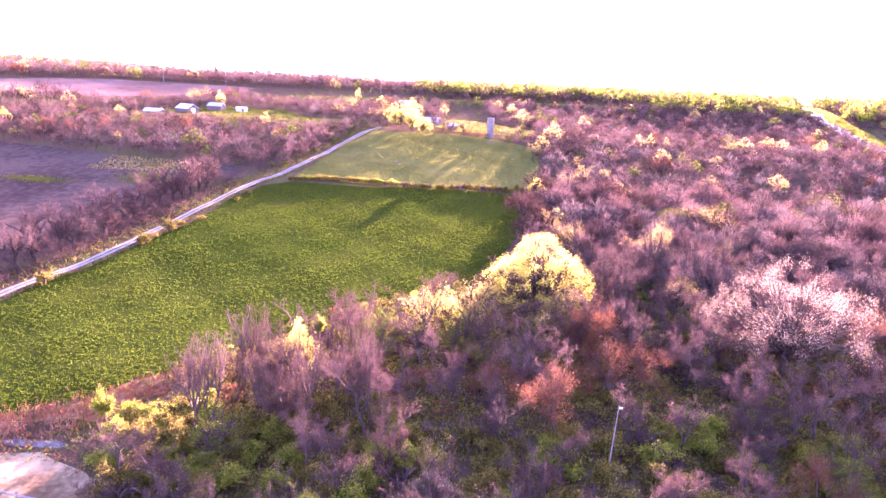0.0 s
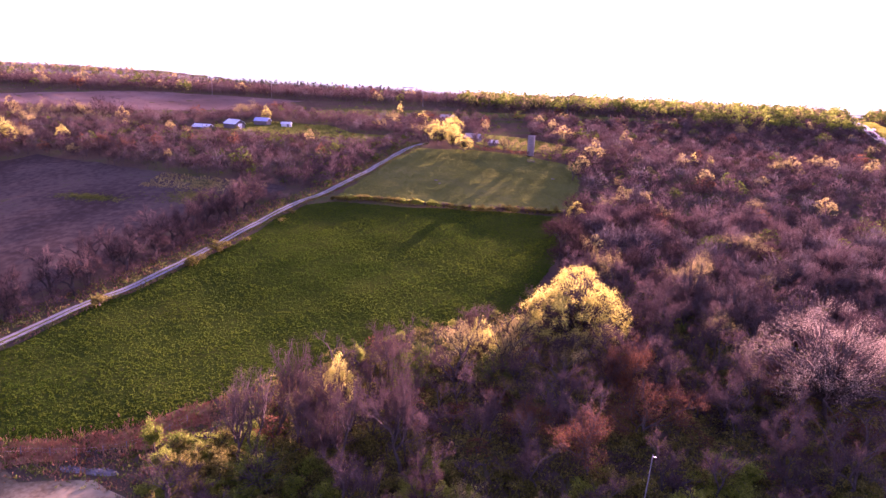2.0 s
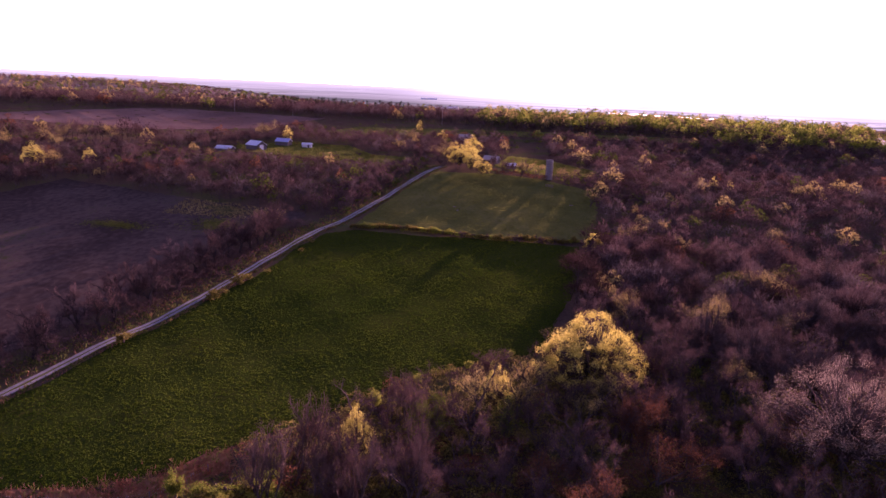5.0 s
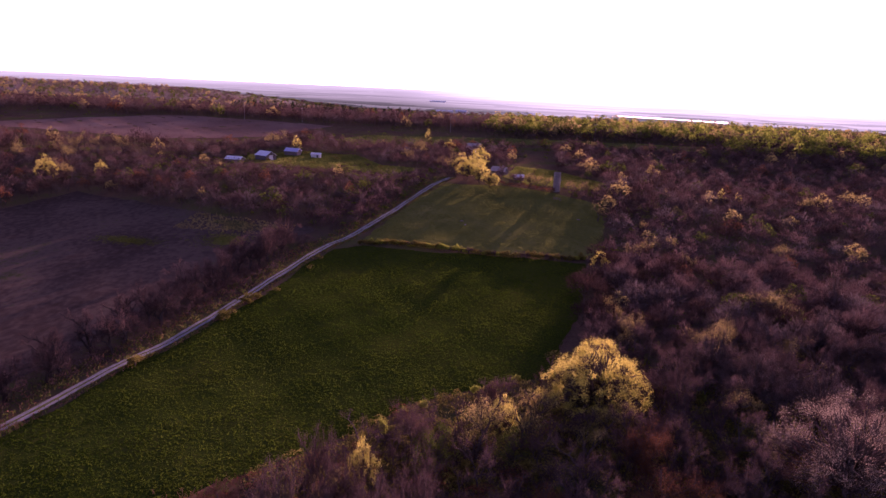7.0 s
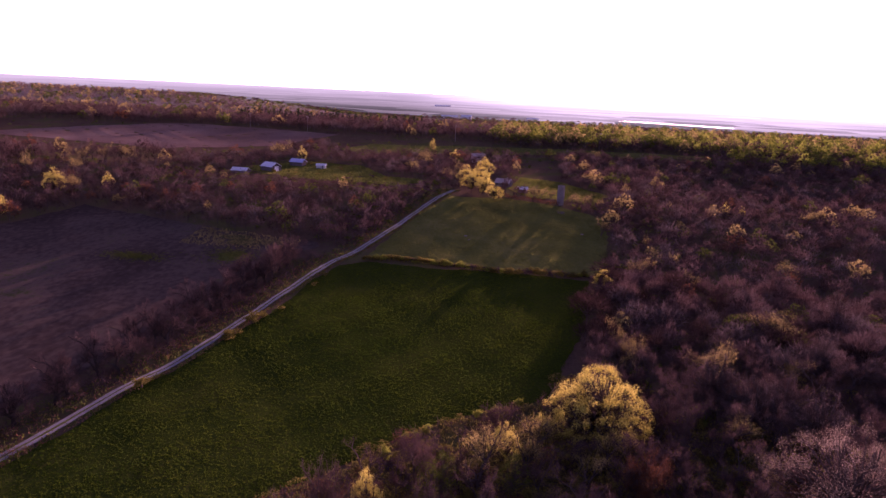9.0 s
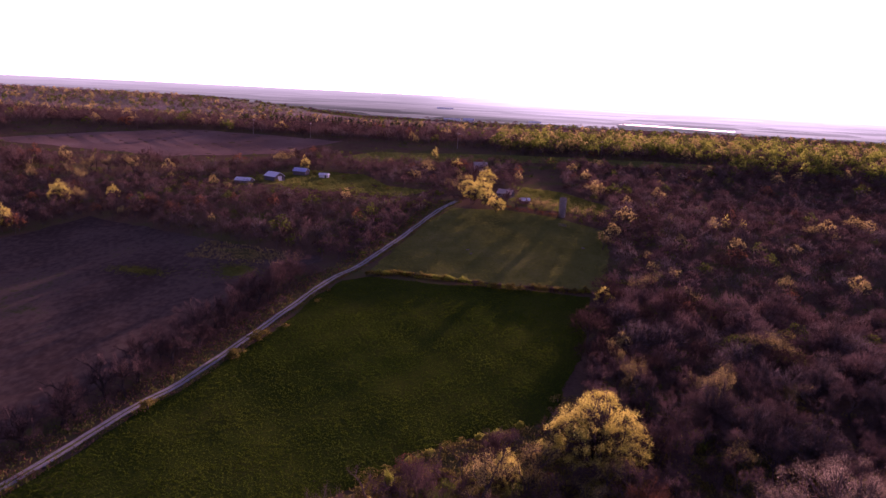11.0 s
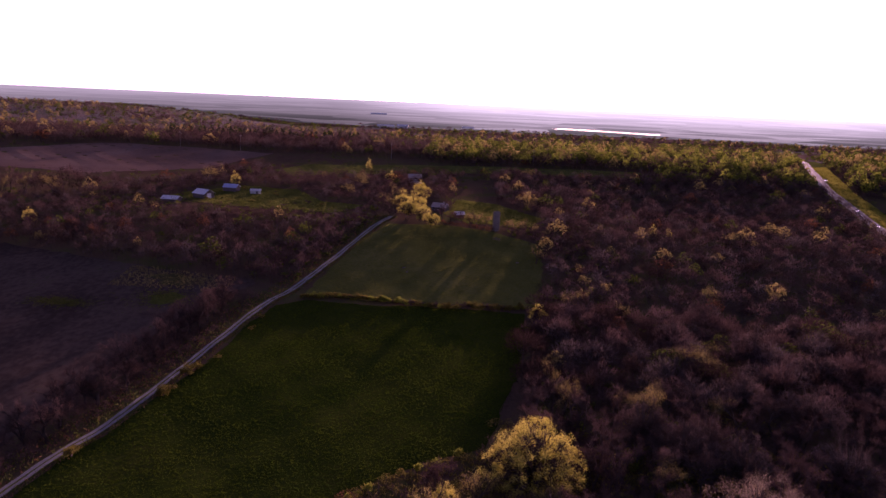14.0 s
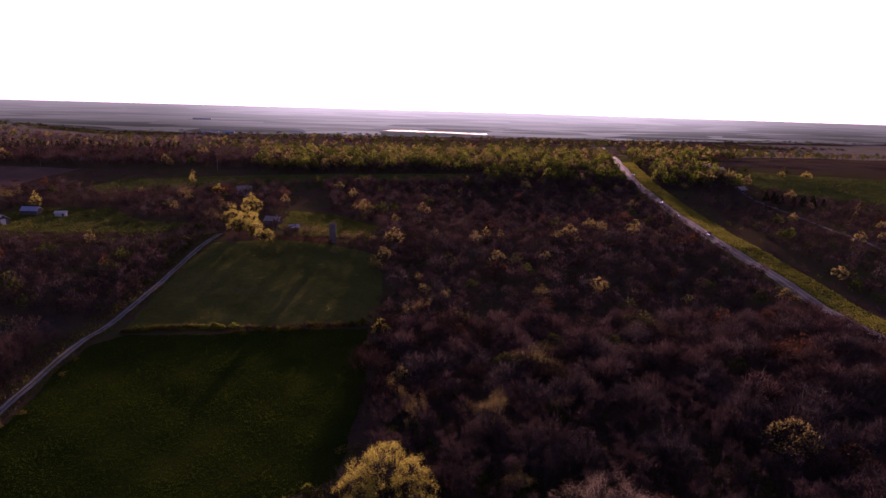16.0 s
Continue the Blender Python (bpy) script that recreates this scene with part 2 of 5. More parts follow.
def ground(x, y):
    """Height of the ground: a slope up to a ridge, a hollow on its east side, then the plain."""
    x, y = np.asarray(x, float), np.asarray(y, float)
    q = np.clip(y, GX_[0], GX_[-1])
    i = np.clip(np.searchsorted(GX_, q) - 1, 0, len(GX_) - 2)
    t = (q - GX_[i]) / GH[i]
    z = (GZ_[i] * (1 + 2 * t) * (1 - t) ** 2 + GM[i] * GH[i] * t * (1 - t) ** 2
         + GZ_[i + 1] * t * t * (3 - 2 * t) + GM[i + 1] * GH[i] * t * t * (t - 1))
    z = z - 5.5 * step(30, 120, x) * step(140, 230, y) * (1 - step(380, 520, y))
    z = z + 30 * (1 - step(-760, -330, x)) * step(720, 1250, y) * (1 - step(1450, 2100, y))
    return z + 0.25 * np.sin(x * 0.11 + 0.6) * np.sin(y * 0.09) + 0.12 * np.sin(x * 0.31) * np.sin(y * 0.27 + 1)


def gz(x, y):
    return float(ground(x, y))


# ---- mesh helpers ----
def mesh_of(name, verts, faces, *mats):
    me = bpy.data.meshes.new(name)
    me.from_pydata([tuple(v) for v in verts], [], [tuple(f) for f in faces])
    for m in mats:
        me.materials.append(m)
    return me


def tri_mesh(name, v, f, *mats, index=None):
    """A mesh from arrays of corners and triangles."""
    v, f = np.asarray(v, np.float32), np.asarray(f, np.int32)
    me = bpy.data.meshes.new(name)
    me.vertices.add(len(v))
    me.vertices.foreach_set("co", v.ravel())
    me.loops.add(f.size)
    me.loops.foreach_set("vertex_index", f.ravel())
    me.polygons.add(len(f))
    me.polygons.foreach_set("loop_start", np.arange(0, f.size, 3, dtype=np.int32))
    me.polygons.foreach_set("loop_total", np.full(len(f), 3, np.int32))
    for m in mats:
        me.materials.append(m)
    if index is not None:
        me.polygons.foreach_set("material_index", np.asarray(index, np.int32))
    me.update(calc_edges=True)
    me.validate()
    return me


def child(name, me, parent, label="", m=None):
    ob = new(name, me)
    ob.parent = parent
    if m is not None:
        ob.matrix_local = m
    if label:
        ob["label"] = label
    return ob


def part(name, bm, mat, parent, label="", smooth=False):
    """One mesh from a bmesh, under a thing or a part."""
    me = bpy.data.meshes.new(name)
    bm.normal_update()
    bm.to_mesh(me)
    bm.free()
    me.materials.append(mat)
    if smooth:
        me.polygons.foreach_set("use_smooth", [True] * len(me.polygons))
    return child(name, me, parent, label)


def box(bm, x0, x1, y0, y1, z0, z1, bevel=0.0):
    r = bmesh.ops.create_cube(bm, size=1, matrix=Matrix.Translation(((x0 + x1) / 2, (y0 + y1) / 2, (z0 + z1) / 2))
                              @ Matrix.Diagonal((x1 - x0, y1 - y0, z1 - z0, 1)))
    if bevel:
        ed = list({e for v in r["verts"] for e in v.link_edges})
        bmesh.ops.bevel(bm, geom=ed, offset=bevel, segments=2, affect="EDGES")
    return bm


def tube(bm, p0, p1, r0, r1, n=8):
    p0, p1 = Vector(p0), Vector(p1)
    d = p1 - p0
    m = Matrix.Translation((p0 + p1) / 2) @ d.to_track_quat("Z", "Y").to_matrix().to_4x4()
    bmesh.ops.create_cone(bm, cap_ends=True, segments=n, radius1=r0, radius2=r1, depth=d.length, matrix=m)
    return bm


def thing(name, x, y, label, category, z=None, turn=0.0, group="", sink=0.0):
    e = new(name)
    e.matrix_basis = pose(x, y, (gz(x, y) if z is None else z) - sink, 0, 0, turn)
    return tagged(e, label, category, group)


def inside(px, py, poly):
    px, py = np.asarray(px, float), np.asarray(py, float)
    r = np.zeros(px.shape, bool)
    for (x0, y0), (x1, y1) in zip(poly, poly[1:] + poly[:1]):
        c = (y0 > py) != (y1 > py)
        r ^= c & (px < (x1 - x0) * (py - y0) / (y1 - y0 + 1e-12) + x0)
    return r


def spline(pts, gap=3.0):
    """A smooth line through plan points, at even gaps."""
    p = np.array([pts[0]] + list(pts) + [pts[-1]], float)
    out = []
    for i in range(1, len(p) - 2):
        a, b, c, d = p[i - 1:i + 3]
        n = max(2, int(np.linalg.norm(c - b) / gap))
        for t in np.arange(n) / n:
            out.append(0.5 * (2 * b + (c - a) * t + (2 * a - 5 * b + 4 * c - d) * t * t + (3 * b - a - 3 * c + d) * t ** 3))
    out.append(p[-2])
    return np.array(out)


def near_line(px, py, pts, dist):
    r = np.zeros(np.shape(px), bool)
    for (x0, y0), (x1, y1) in zip(pts[:-1], pts[1:]):
        dx, dy = x1 - x0, y1 - y0
        t = np.clip(((px - x0) * dx + (py - y0) * dy) / (dx * dx + dy * dy), 0, 1)
        r |= np.hypot(px - x0 - t * dx, py - y0 - t * dy) < dist
    return r


def strip(name, pts, left, right, up, mat, parent=None, ragged=0.0, seed=1):
    """A band along a plan line, from left to right of it, lying on the ground."""
    rg = np.random.RandomState(seed)
    c = spline(pts)
    d = np.gradient(c, axis=0)
    d /= np.linalg.norm(d, axis=1)[:, None]
    nrm = np.stack([d[:, 1], -d[:, 0]], 1)
    cols = np.linspace(left, right, 4)
    v, f = [], []
    for i, p in enumerate(c):
        for k, o in enumerate(cols):
            j = rg.uniform(-ragged, ragged) if k in (0, 3) else 0
            q = p + nrm[i] * (o + j)
            v.append((q[0], q[1], gz(q[0], q[1]) + up))
    for i in range(len(c) - 1):
        for k in range(3):
            a = i * 4 + k
            f.append((a, a + 1, a + 5, a + 4))
    me = mesh_of(name, v, f, mat)
    ob = new(name, me)
    if parent:
        ob.parent = parent
    return ob


def sheet(name, poly, up, mat, label, cut=5.0, wobble=0.7, seed=1):
    """A field: a plan polygon with an uneven rim, draped over the ground."""
    rg = np.random.RandomState(seed)
    rim = []
    for (x0, y0), (x1, y1) in zip(poly, poly[1:] + poly[:1]):
        n = max(1, int(math.hypot(x1 - x0, y1 - y0) / 3.0))
        for k in range(n):
            w = 0 if k == 0 else wobble
            rim.append((x0 + (x1 - x0) * k / n + rg.uniform(-w, w), y0 + (y1 - y0) * k / n + rg.uniform(-w, w)))
    bm = bmesh.new()
    bm.faces.new([bm.verts.new((x, y, 0)) for x, y in rim])
    xs, ys = [p[0] for p in rim], [p[1] for p in rim]
    for lo, hi, ax in ((min(xs), max(xs), 0), (min(ys), max(ys), 1)):
        for c in np.arange(math.ceil(lo / cut) * cut, hi, cut):
            co, no = [0, 0, 0], [0, 0, 0]
            co[ax], no[ax] = c, 1
            bmesh.ops.bisect_plane(bm, geom=bm.verts[:] + bm.edges[:] + bm.faces[:], plane_co=co, plane_no=no)
    bmesh.ops.triangulate(bm, faces=bm.faces[:])
    for v in bm.verts:
        v.co.z = gz(v.co.x, v.co.y) + up
    bm.normal_update()
    for f in bm.faces:
        if f.normal.z < 0:
            f.normal_flip()
    me = bpy.data.meshes.new(name)
    bm.to_mesh(me)
    bm.free()
    me.materials.append(mat)
    return tagged(new(name, me), label, "field", kind="structure")


def flakes(c, d, length, width, rg, spin=1.0):
    """One slim triangle per centre, lying along d."""
    n = len(c)
    d = d / (np.linalg.norm(d, axis=1)[:, None] + 1e-9)
    s = np.cross(d, rg.normal(size=(n, 3)))
    s /= np.linalg.norm(s, axis=1)[:, None] + 1e-9
    w = (width * rg.uniform(0.6, 1.4, n))[:, None]
    l = (length * rg.uniform(0.6, 1.4, n))[:, None]
    V = np.stack([c - s * w / 2, c + s * w / 2, c + d * l], 1).reshape(-1, 3)
    return V, np.arange(3 * n).reshape(-1, 3)


def flakes_of_grass(c, tall=0.7):
    """A few upright blades at every centre."""
    rg = np.random.RandomState(14)
    c = np.repeat(c, 3, 0) + rg.normal(size=(3 * len(c), 3)) * (0.12, 0.12, 0)
    return flakes(c, rg.normal(size=(len(c), 3)) * (0.5, 0.5, 0.1) + (0, 0, 1), tall, 0.12, rg)


# ---- plan ----
DRIVE = [(-89.5, 55), (-84.5, 85), (-81.5, 98), (-78.5, 112), (-75.5, 123), (-72.5, 132), (-69.5, 150), (-66.5, 168), (-64.3, 180), (-62.3, 194),
         (-59.2, 208), (-53, 225), (-43, 274), (-34, 315), (-31, 326)]
HIGHWAY = [(185, 60), (190, 120), (194, 160), (200, 195), (211, 249), (216, 285), (221, 318), (235, 362), (255, 436), (268, 495),
           (296, 570), (325, 640), (420, 850), (560, 1160), (640, 1330)]
SIDEROAD = [(345, 474), (335, 440), (331, 408), (326, 374), (311, 328), (300, 260)]
FIELD = [(-78, 100), (-74, 121), (-70, 132), (-67, 148), (-64, 160), (-61, 175), (-60, 192), (-56, 206), (-48, 212), (-26, 210),
         (-8, 211), (24, 209), (23, 193), (20, 173), (16, 156), (9, 131), (-1, 126), (-16, 114), (-27, 100), (-38, 88), (-44, 80),
         (-53, 75), (-64, 73), (-84, 72), (-81, 90)]
MEADOW = [(-49, 217), (-41, 275), (-31, 309), (-6, 312), (19, 301), (36, 288), (35, 254), (28, 213), (-2, 215), (-21, 214), (-33, 215)]
PLOUGHED = [(-97, 60), (-93, 105), (-88, 132), (-85, 165), (-79, 204), (-68, 224), (-70, 229), (-103, 234), (-141, 245), (-177, 256),
            (-190, 217), (-250, 190), (-300, 120), (-300, 40), (-110, 40)]
FAR_FIELD = [(-400, 450), (-355, 510), (-325, 542), (-303, 577), (-238, 572), (-150, 549), (-172, 465), (-234, 424), (-332, 440)]
FARM_GRASS = [(-156, 343), (-152, 372), (-128, 402), (-95, 398), (-72, 362), (-48, 354), (-60, 328), (-107, 335)]
SILO_GRASS = [(-6, 340), (1, 388), (23, 377), (45, 338), (34, 312), (6, 318)]
STRIP_GRASS = [(-128, 470), (-111, 500), (-35, 519), (29, 530), (140, 535), (150, 510), (92, 500), (28, 498), (-32, 480), (-94, 460), (-110, 448)]
RIGHT_FIELD = [(392, 581), (446, 540), (560, 500), (700, 430), (560, 400), (437, 424), (393, 447), (358, 497), (365, 545)]
BROWN_FIELD = [(430, 600), (620, 560), (780, 640), (600, 740), (450, 670)]
LOT = [(-75, 62), (-60, 67.6), (-48, 67.2), (-42, 66.4), (-37.5, 64.5), (-34.5, 62), (-35, 56), (-50, 50), (-75, 52)]
DRY_STRIP = [(-84, 71.6), (-64, 72.6), (-53, 74.6), (-44, 79.4), (-38, 87), (-36, 82), (-41, 74), (-50, 70.5), (-66, 69.5), (-84, 66)]
LAKE = [(255, 1960), (300, 2000), (400, 1945), (540, 1850), (525, 1825), (400, 1900)]
OPEN = [FIELD, MEADOW, PLOUGHED, FAR_FIELD, FARM_GRASS, SILO_GRASS, STRIP_GRASS, RIGHT_FIELD, BROWN_FIELD, LOT, DRY_STRIP]


def free(x, y):
    """True where woods may stand."""
    r = np.ones(np.shape(x), bool)
    for p in OPEN:
        r &= ~inside(x, y, p)
    r &= ~near_line(x, y, DRIVE, 3.6) & ~near_line(x, y, SIDEROAD, 5.0)
    r &= ~near_line(x, y, HIGHWAY, 6.5) & ~near_line(x - 9, y, HIGHWAY, 6.5)
    for p, gaps in ((FAR_FIELD, (16, 32, 48, 62)), (FARM_GRASS, (10, 20)), (STRIP_GRASS, (12,)), (SILO_GRASS, (8,)), (MEADOW, (5,)), (RIGHT_FIELD, (15, 30))):
        for g in gaps:
            r &= ~inside(x, y + g, p)
    return r


def scatter(x0, x1, y0, y1, gap, seed, jitter=0.45):
    rg = np.random.RandomState(seed)
    gx, gy = np.meshgrid(np.arange(x0, x1, gap), np.arange(y0, y1, gap))
    x = gx.ravel() + rg.uniform(-jitter, jitter, gx.size) * gap
    y = gy.ravel() + rg.uniform(-jitter, jitter, gx.size) * gap
    k = free(x, y)
    return x[k], y[k]


# ---- ground ----
xs = np.unique(np.concatenate([np.linspace(-4900, -420, 46), np.arange(-420, 541, 5.0), np.linspace(540, 4900, 46)]))
ys = np.unique(np.concatenate([np.linspace(-400, 0, 12), np.arange(0, 721, 5.0), np.arange(720, 1600, 25.0), np.linspace(1600, 4850, 50)]))
gx, gy = np.meshgrid(xs, ys)
V = np.stack([gx.ravel(), gy.ravel(), ground(gx, gy).ravel()], 1)
nx = len(xs)
i = (np.arange(len(ys) - 1)[:, None] * nx + np.arange(nx - 1)[None, :]).ravel()
F = np.concatenate([np.stack([i, i + 1, i + nx + 1], 1), np.stack([i, i + nx + 1, i + nx], 1)])
# faces far out take the farmland colour with haze painted in
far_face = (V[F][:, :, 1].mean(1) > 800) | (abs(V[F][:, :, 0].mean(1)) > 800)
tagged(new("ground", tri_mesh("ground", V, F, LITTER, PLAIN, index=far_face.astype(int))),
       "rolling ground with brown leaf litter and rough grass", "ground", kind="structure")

sheet("field_crop", FIELD, 0.10, CROP, "green leafy crop field beside the gravel drive", seed=2)
sheet("field_meadow", MEADOW, 0.10, PASTURE, "grazed green meadow on a slope", seed=3)
sheet("field_ploughed", PLOUGHED, 0.10, SOIL, "bare grey brown stubble field with weedy patches", seed=4)
sheet("field_far", FAR_FIELD, 0.10, RUST_SOIL, "reddish bare field between woods", cut=10, seed=5)
sheet("field_farmyard", FARM_GRASS, 0.10, VERGE, "mown green grass round the farm sheds", seed=6)
sheet("field_silo", SILO_GRASS, 0.10, VERGE, "green grass behind the old silo", seed=7)
sheet("field_strip", STRIP_GRASS, 0.10, PASTURE, "strip of dull green pasture below the ridge woods", cut=10, seed=8)
sheet("field_right", RIGHT_FIELD, 0.10, VERGE, "green pasture beyond the highway", cut=10, seed=9)
sheet("field_brown", BROWN_FIELD, 0.10, SOIL, "bare grey-brown field beyond the highway", cut=10, seed=10)
sheet("pavement_lot", LOT, 0.12, SAND, "pale sandy gravel yard at the woods' edge", cut=3, wobble=1.5, seed=11)
sheet("field_dry_grass", DRY_STRIP, 0.14, DRY, "strip of reddish dry grass at the field's edge", cut=3, wobble=2.0, seed=12)
x, y = np.random.RandomState(8).uniform(-84, -34, 9000), np.random.RandomState(9).uniform(64, 88, 9000)
m = inside(x + np.random.RandomState(1).normal(size=9000) * 1.3, y + np.random.RandomState(2).normal(size=9000) * 1.3, DRY_STRIP)
c = np.stack([x[m], y[m], ground(x[m], y[m]) + 0.1], 1)
V, F = flakes_of_grass(c)
tagged(new("dry_grass_blades", tri_mesh("dry_grass_blades", V, F, DRY)), "tufts of reddish dry grass", "grass", kind="stuff")
POND = [(-108, 226), (-99, 230), (-88, 227), (-84, 221), (-95, 219)]
GREEN1 = [(-96, 203), (-89, 203), (-86, 210), (-92, 213), (-98, 209)]
sheet("field_wet_hollow", POND, 0.16, LITTER, "dark marshy hollow at the field's edge", cut=3, wobble=1.6, seed=13)
sheet("field_green_patch", GREEN1, 0.16, VERGE, "small green grass patch in the stubble", cut=3, wobble=1.6, seed=14)
sheet("water", LAKE, 3.2, WATER, "distant still lake shining under the sky", cut=50, wobble=3, seed=16)

rg = np.random.RandomState(19)
x, y = rg.uniform(-116, -76, 1300), rg.uniform(216, 236, 1300)
m = inside(x, y, PLOUGHED) & ~inside(x, y, GREEN1)
x, y = x[m], y[m]
V, F = flakes_of_grass(np.stack([x, y, ground(x, y) + 0.08], 1), 0.7)
tagged(new("dead_stalks", tri_mesh("dead_stalks", V, F, BUD)), "pale dead reeds and weed stalks on the stubble", "grass", kind="stuff")

# the distance at the plain's far rim, a glowing sheet with haze painted in
HAZE = bpy.data.materials.new("painted_distant_haze")
HAZE.use_nodes = True
hn, hl = HAZE.node_tree.nodes, HAZE.node_tree.links
hp = hn.new("ShaderNodeNewGeometry")
hm = hn.new("ShaderNodeMapping")
hm.inputs["Scale"].default_value = (0.0016, 0.0024, 0.001)
hl.new(hp.outputs["Position"], hm.inputs["Vector"])
hv = hn.new("ShaderNodeTexVoronoi")
hv.inputs["Scale"].default_value = 2.6
hl.new(hm.outputs[0], hv.inputs["Vector"])
fields_ = hn.new("ShaderNodeSeparateColor")
hl.new(hv.outputs["Color"], fields_.inputs[0])
ht = hn.new("ShaderNodeTexNoise")
ht.inputs["Scale"].default_value, ht.inputs["Detail"].default_value = 3.0, 9
hl.new(hm.outputs[0], ht.inputs["Vector"])
hq = hn.new("ShaderNodeMix")
hq.inputs["Factor"].default_value = 0.55
hl.new(ht.outputs["Fac"], hq.inputs["A"])
hl.new(fields_.outputs[0], hq.inputs["B"])
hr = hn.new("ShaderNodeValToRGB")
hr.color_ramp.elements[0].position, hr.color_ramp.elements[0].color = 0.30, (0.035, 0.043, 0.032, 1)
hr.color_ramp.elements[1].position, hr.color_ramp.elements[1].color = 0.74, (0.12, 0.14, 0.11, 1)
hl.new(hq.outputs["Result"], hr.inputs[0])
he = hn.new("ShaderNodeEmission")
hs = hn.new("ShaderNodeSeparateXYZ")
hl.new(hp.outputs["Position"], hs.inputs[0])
# painted haze: the colour mixes paler with distance along y
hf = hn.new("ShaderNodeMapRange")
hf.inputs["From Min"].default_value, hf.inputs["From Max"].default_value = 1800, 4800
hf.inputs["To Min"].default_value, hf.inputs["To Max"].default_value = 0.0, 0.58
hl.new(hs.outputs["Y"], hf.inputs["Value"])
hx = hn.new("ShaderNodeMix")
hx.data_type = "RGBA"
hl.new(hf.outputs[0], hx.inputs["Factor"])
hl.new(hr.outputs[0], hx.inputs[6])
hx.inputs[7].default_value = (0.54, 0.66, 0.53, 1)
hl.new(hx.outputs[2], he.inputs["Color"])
# emission rises toward the sun's azimuth, a sun glow painted onto the land
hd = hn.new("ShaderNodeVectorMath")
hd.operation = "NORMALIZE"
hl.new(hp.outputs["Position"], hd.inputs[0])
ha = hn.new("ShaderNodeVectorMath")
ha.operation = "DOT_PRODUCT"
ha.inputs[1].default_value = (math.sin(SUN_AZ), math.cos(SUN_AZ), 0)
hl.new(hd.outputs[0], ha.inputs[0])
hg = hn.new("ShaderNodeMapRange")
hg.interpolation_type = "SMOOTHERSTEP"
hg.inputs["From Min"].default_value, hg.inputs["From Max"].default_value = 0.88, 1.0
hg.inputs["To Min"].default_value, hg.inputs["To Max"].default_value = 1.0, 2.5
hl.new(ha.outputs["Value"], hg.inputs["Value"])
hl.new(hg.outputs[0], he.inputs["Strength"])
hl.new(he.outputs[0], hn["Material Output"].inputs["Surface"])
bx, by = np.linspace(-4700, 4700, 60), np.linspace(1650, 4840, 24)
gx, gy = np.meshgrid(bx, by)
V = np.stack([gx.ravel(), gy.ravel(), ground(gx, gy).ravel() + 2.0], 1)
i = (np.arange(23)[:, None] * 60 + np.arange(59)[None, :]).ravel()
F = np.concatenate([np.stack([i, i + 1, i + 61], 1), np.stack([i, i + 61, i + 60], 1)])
tagged(new("backdrop", tri_mesh("backdrop", V, F, HAZE)), "glowing lilac farmland sheet with haze and sun glow painted in", "backdrop", kind="structure")

# roads
tagged(strip("road_drive", DRIVE, -1.25, 1.25, 0.15, PASTURE, ragged=0.2), "narrow farm drive with a grassy middle", "road", kind="structure")
drive = bpy.data.objects["road_drive"]
strip("wheel_track", DRIVE, -1.05, -0.22, 0.19, GRAVEL, drive, 0.15, 2)["label"] = "pale gravel wheel track"
strip("wheel_track", DRIVE, 0.22, 1.05, 0.19, GRAVEL, drive, 0.15, 3)["label"] = "pale gravel wheel track"
tagged(strip("road_highway", HIGHWAY, -3.5, 3.5, 0.45, ASPHALT), "grey two-lane highway running to the horizon", "road", kind="structure")
hw = bpy.data.objects["road_highway"]
strip("edge_line", HIGHWAY, -3.1, -2.95, 0.47, PAINT, hw)
strip("edge_line", HIGHWAY, 2.95, 3.1, 0.47, PAINT, hw)
strip("centre_line", HIGHWAY, -0.12, 0.12, 0.47, PAINT, hw)
tagged(strip("pavement_verge", HIGHWAY, 3.5, 16, 0.30, VERGE, ragged=1.2), "bright mown grass verge along the highway", "verge", kind="structure")
tagged(strip("pavement_shoulder", HIGHWAY, -5.5, -3.5, 0.30, PASTURE, ragged=0.8), "dull grass shoulder along the highway", "verge", kind="structure")
tagged(strip("road_far", [(560, 1345), (640, 1372), (760, 1450), (900, 1560)], -9, 9, 1.2, SAND), "pale road crossing far out on the plain", "road", kind="structure")
tagged(strip("road_side", SIDEROAD, -1.4, 1.4, 0.3, ASPHALT), "narrow side road between hedges", "road", kind="structure")


def blades(name, x, y, tall, wide, mat, label, seed):
    """Tufts of grass standing at the plan places."""
    rg = np.random.RandomState(seed)
    c = np.repeat(np.stack([x, y, ground(x, y) + 0.1], 1), 3, 0)
    c = c + rg.normal(size=c.shape) * (0.3, 0.3, 0)
    V, F = flakes(c, rg.normal(size=c.shape) * (0.6, 0.6, 0.1) + (0, 0, 1), tall, wide, rg)
    tagged(new(name, tri_mesh(name, V, F, mat)), label, "grass", kind="stuff")


def spread_in(poly, n, seed):
    rg = np.random.RandomState(seed)
    px, py = [p[0] for p in poly], [p[1] for p in poly]
    x, y = rg.uniform(min(px), max(px), n), rg.uniform(min(py), max(py), n)
    m = inside(x, y, poly)
    return x[m], y[m]


rg = np.random.RandomState(70)
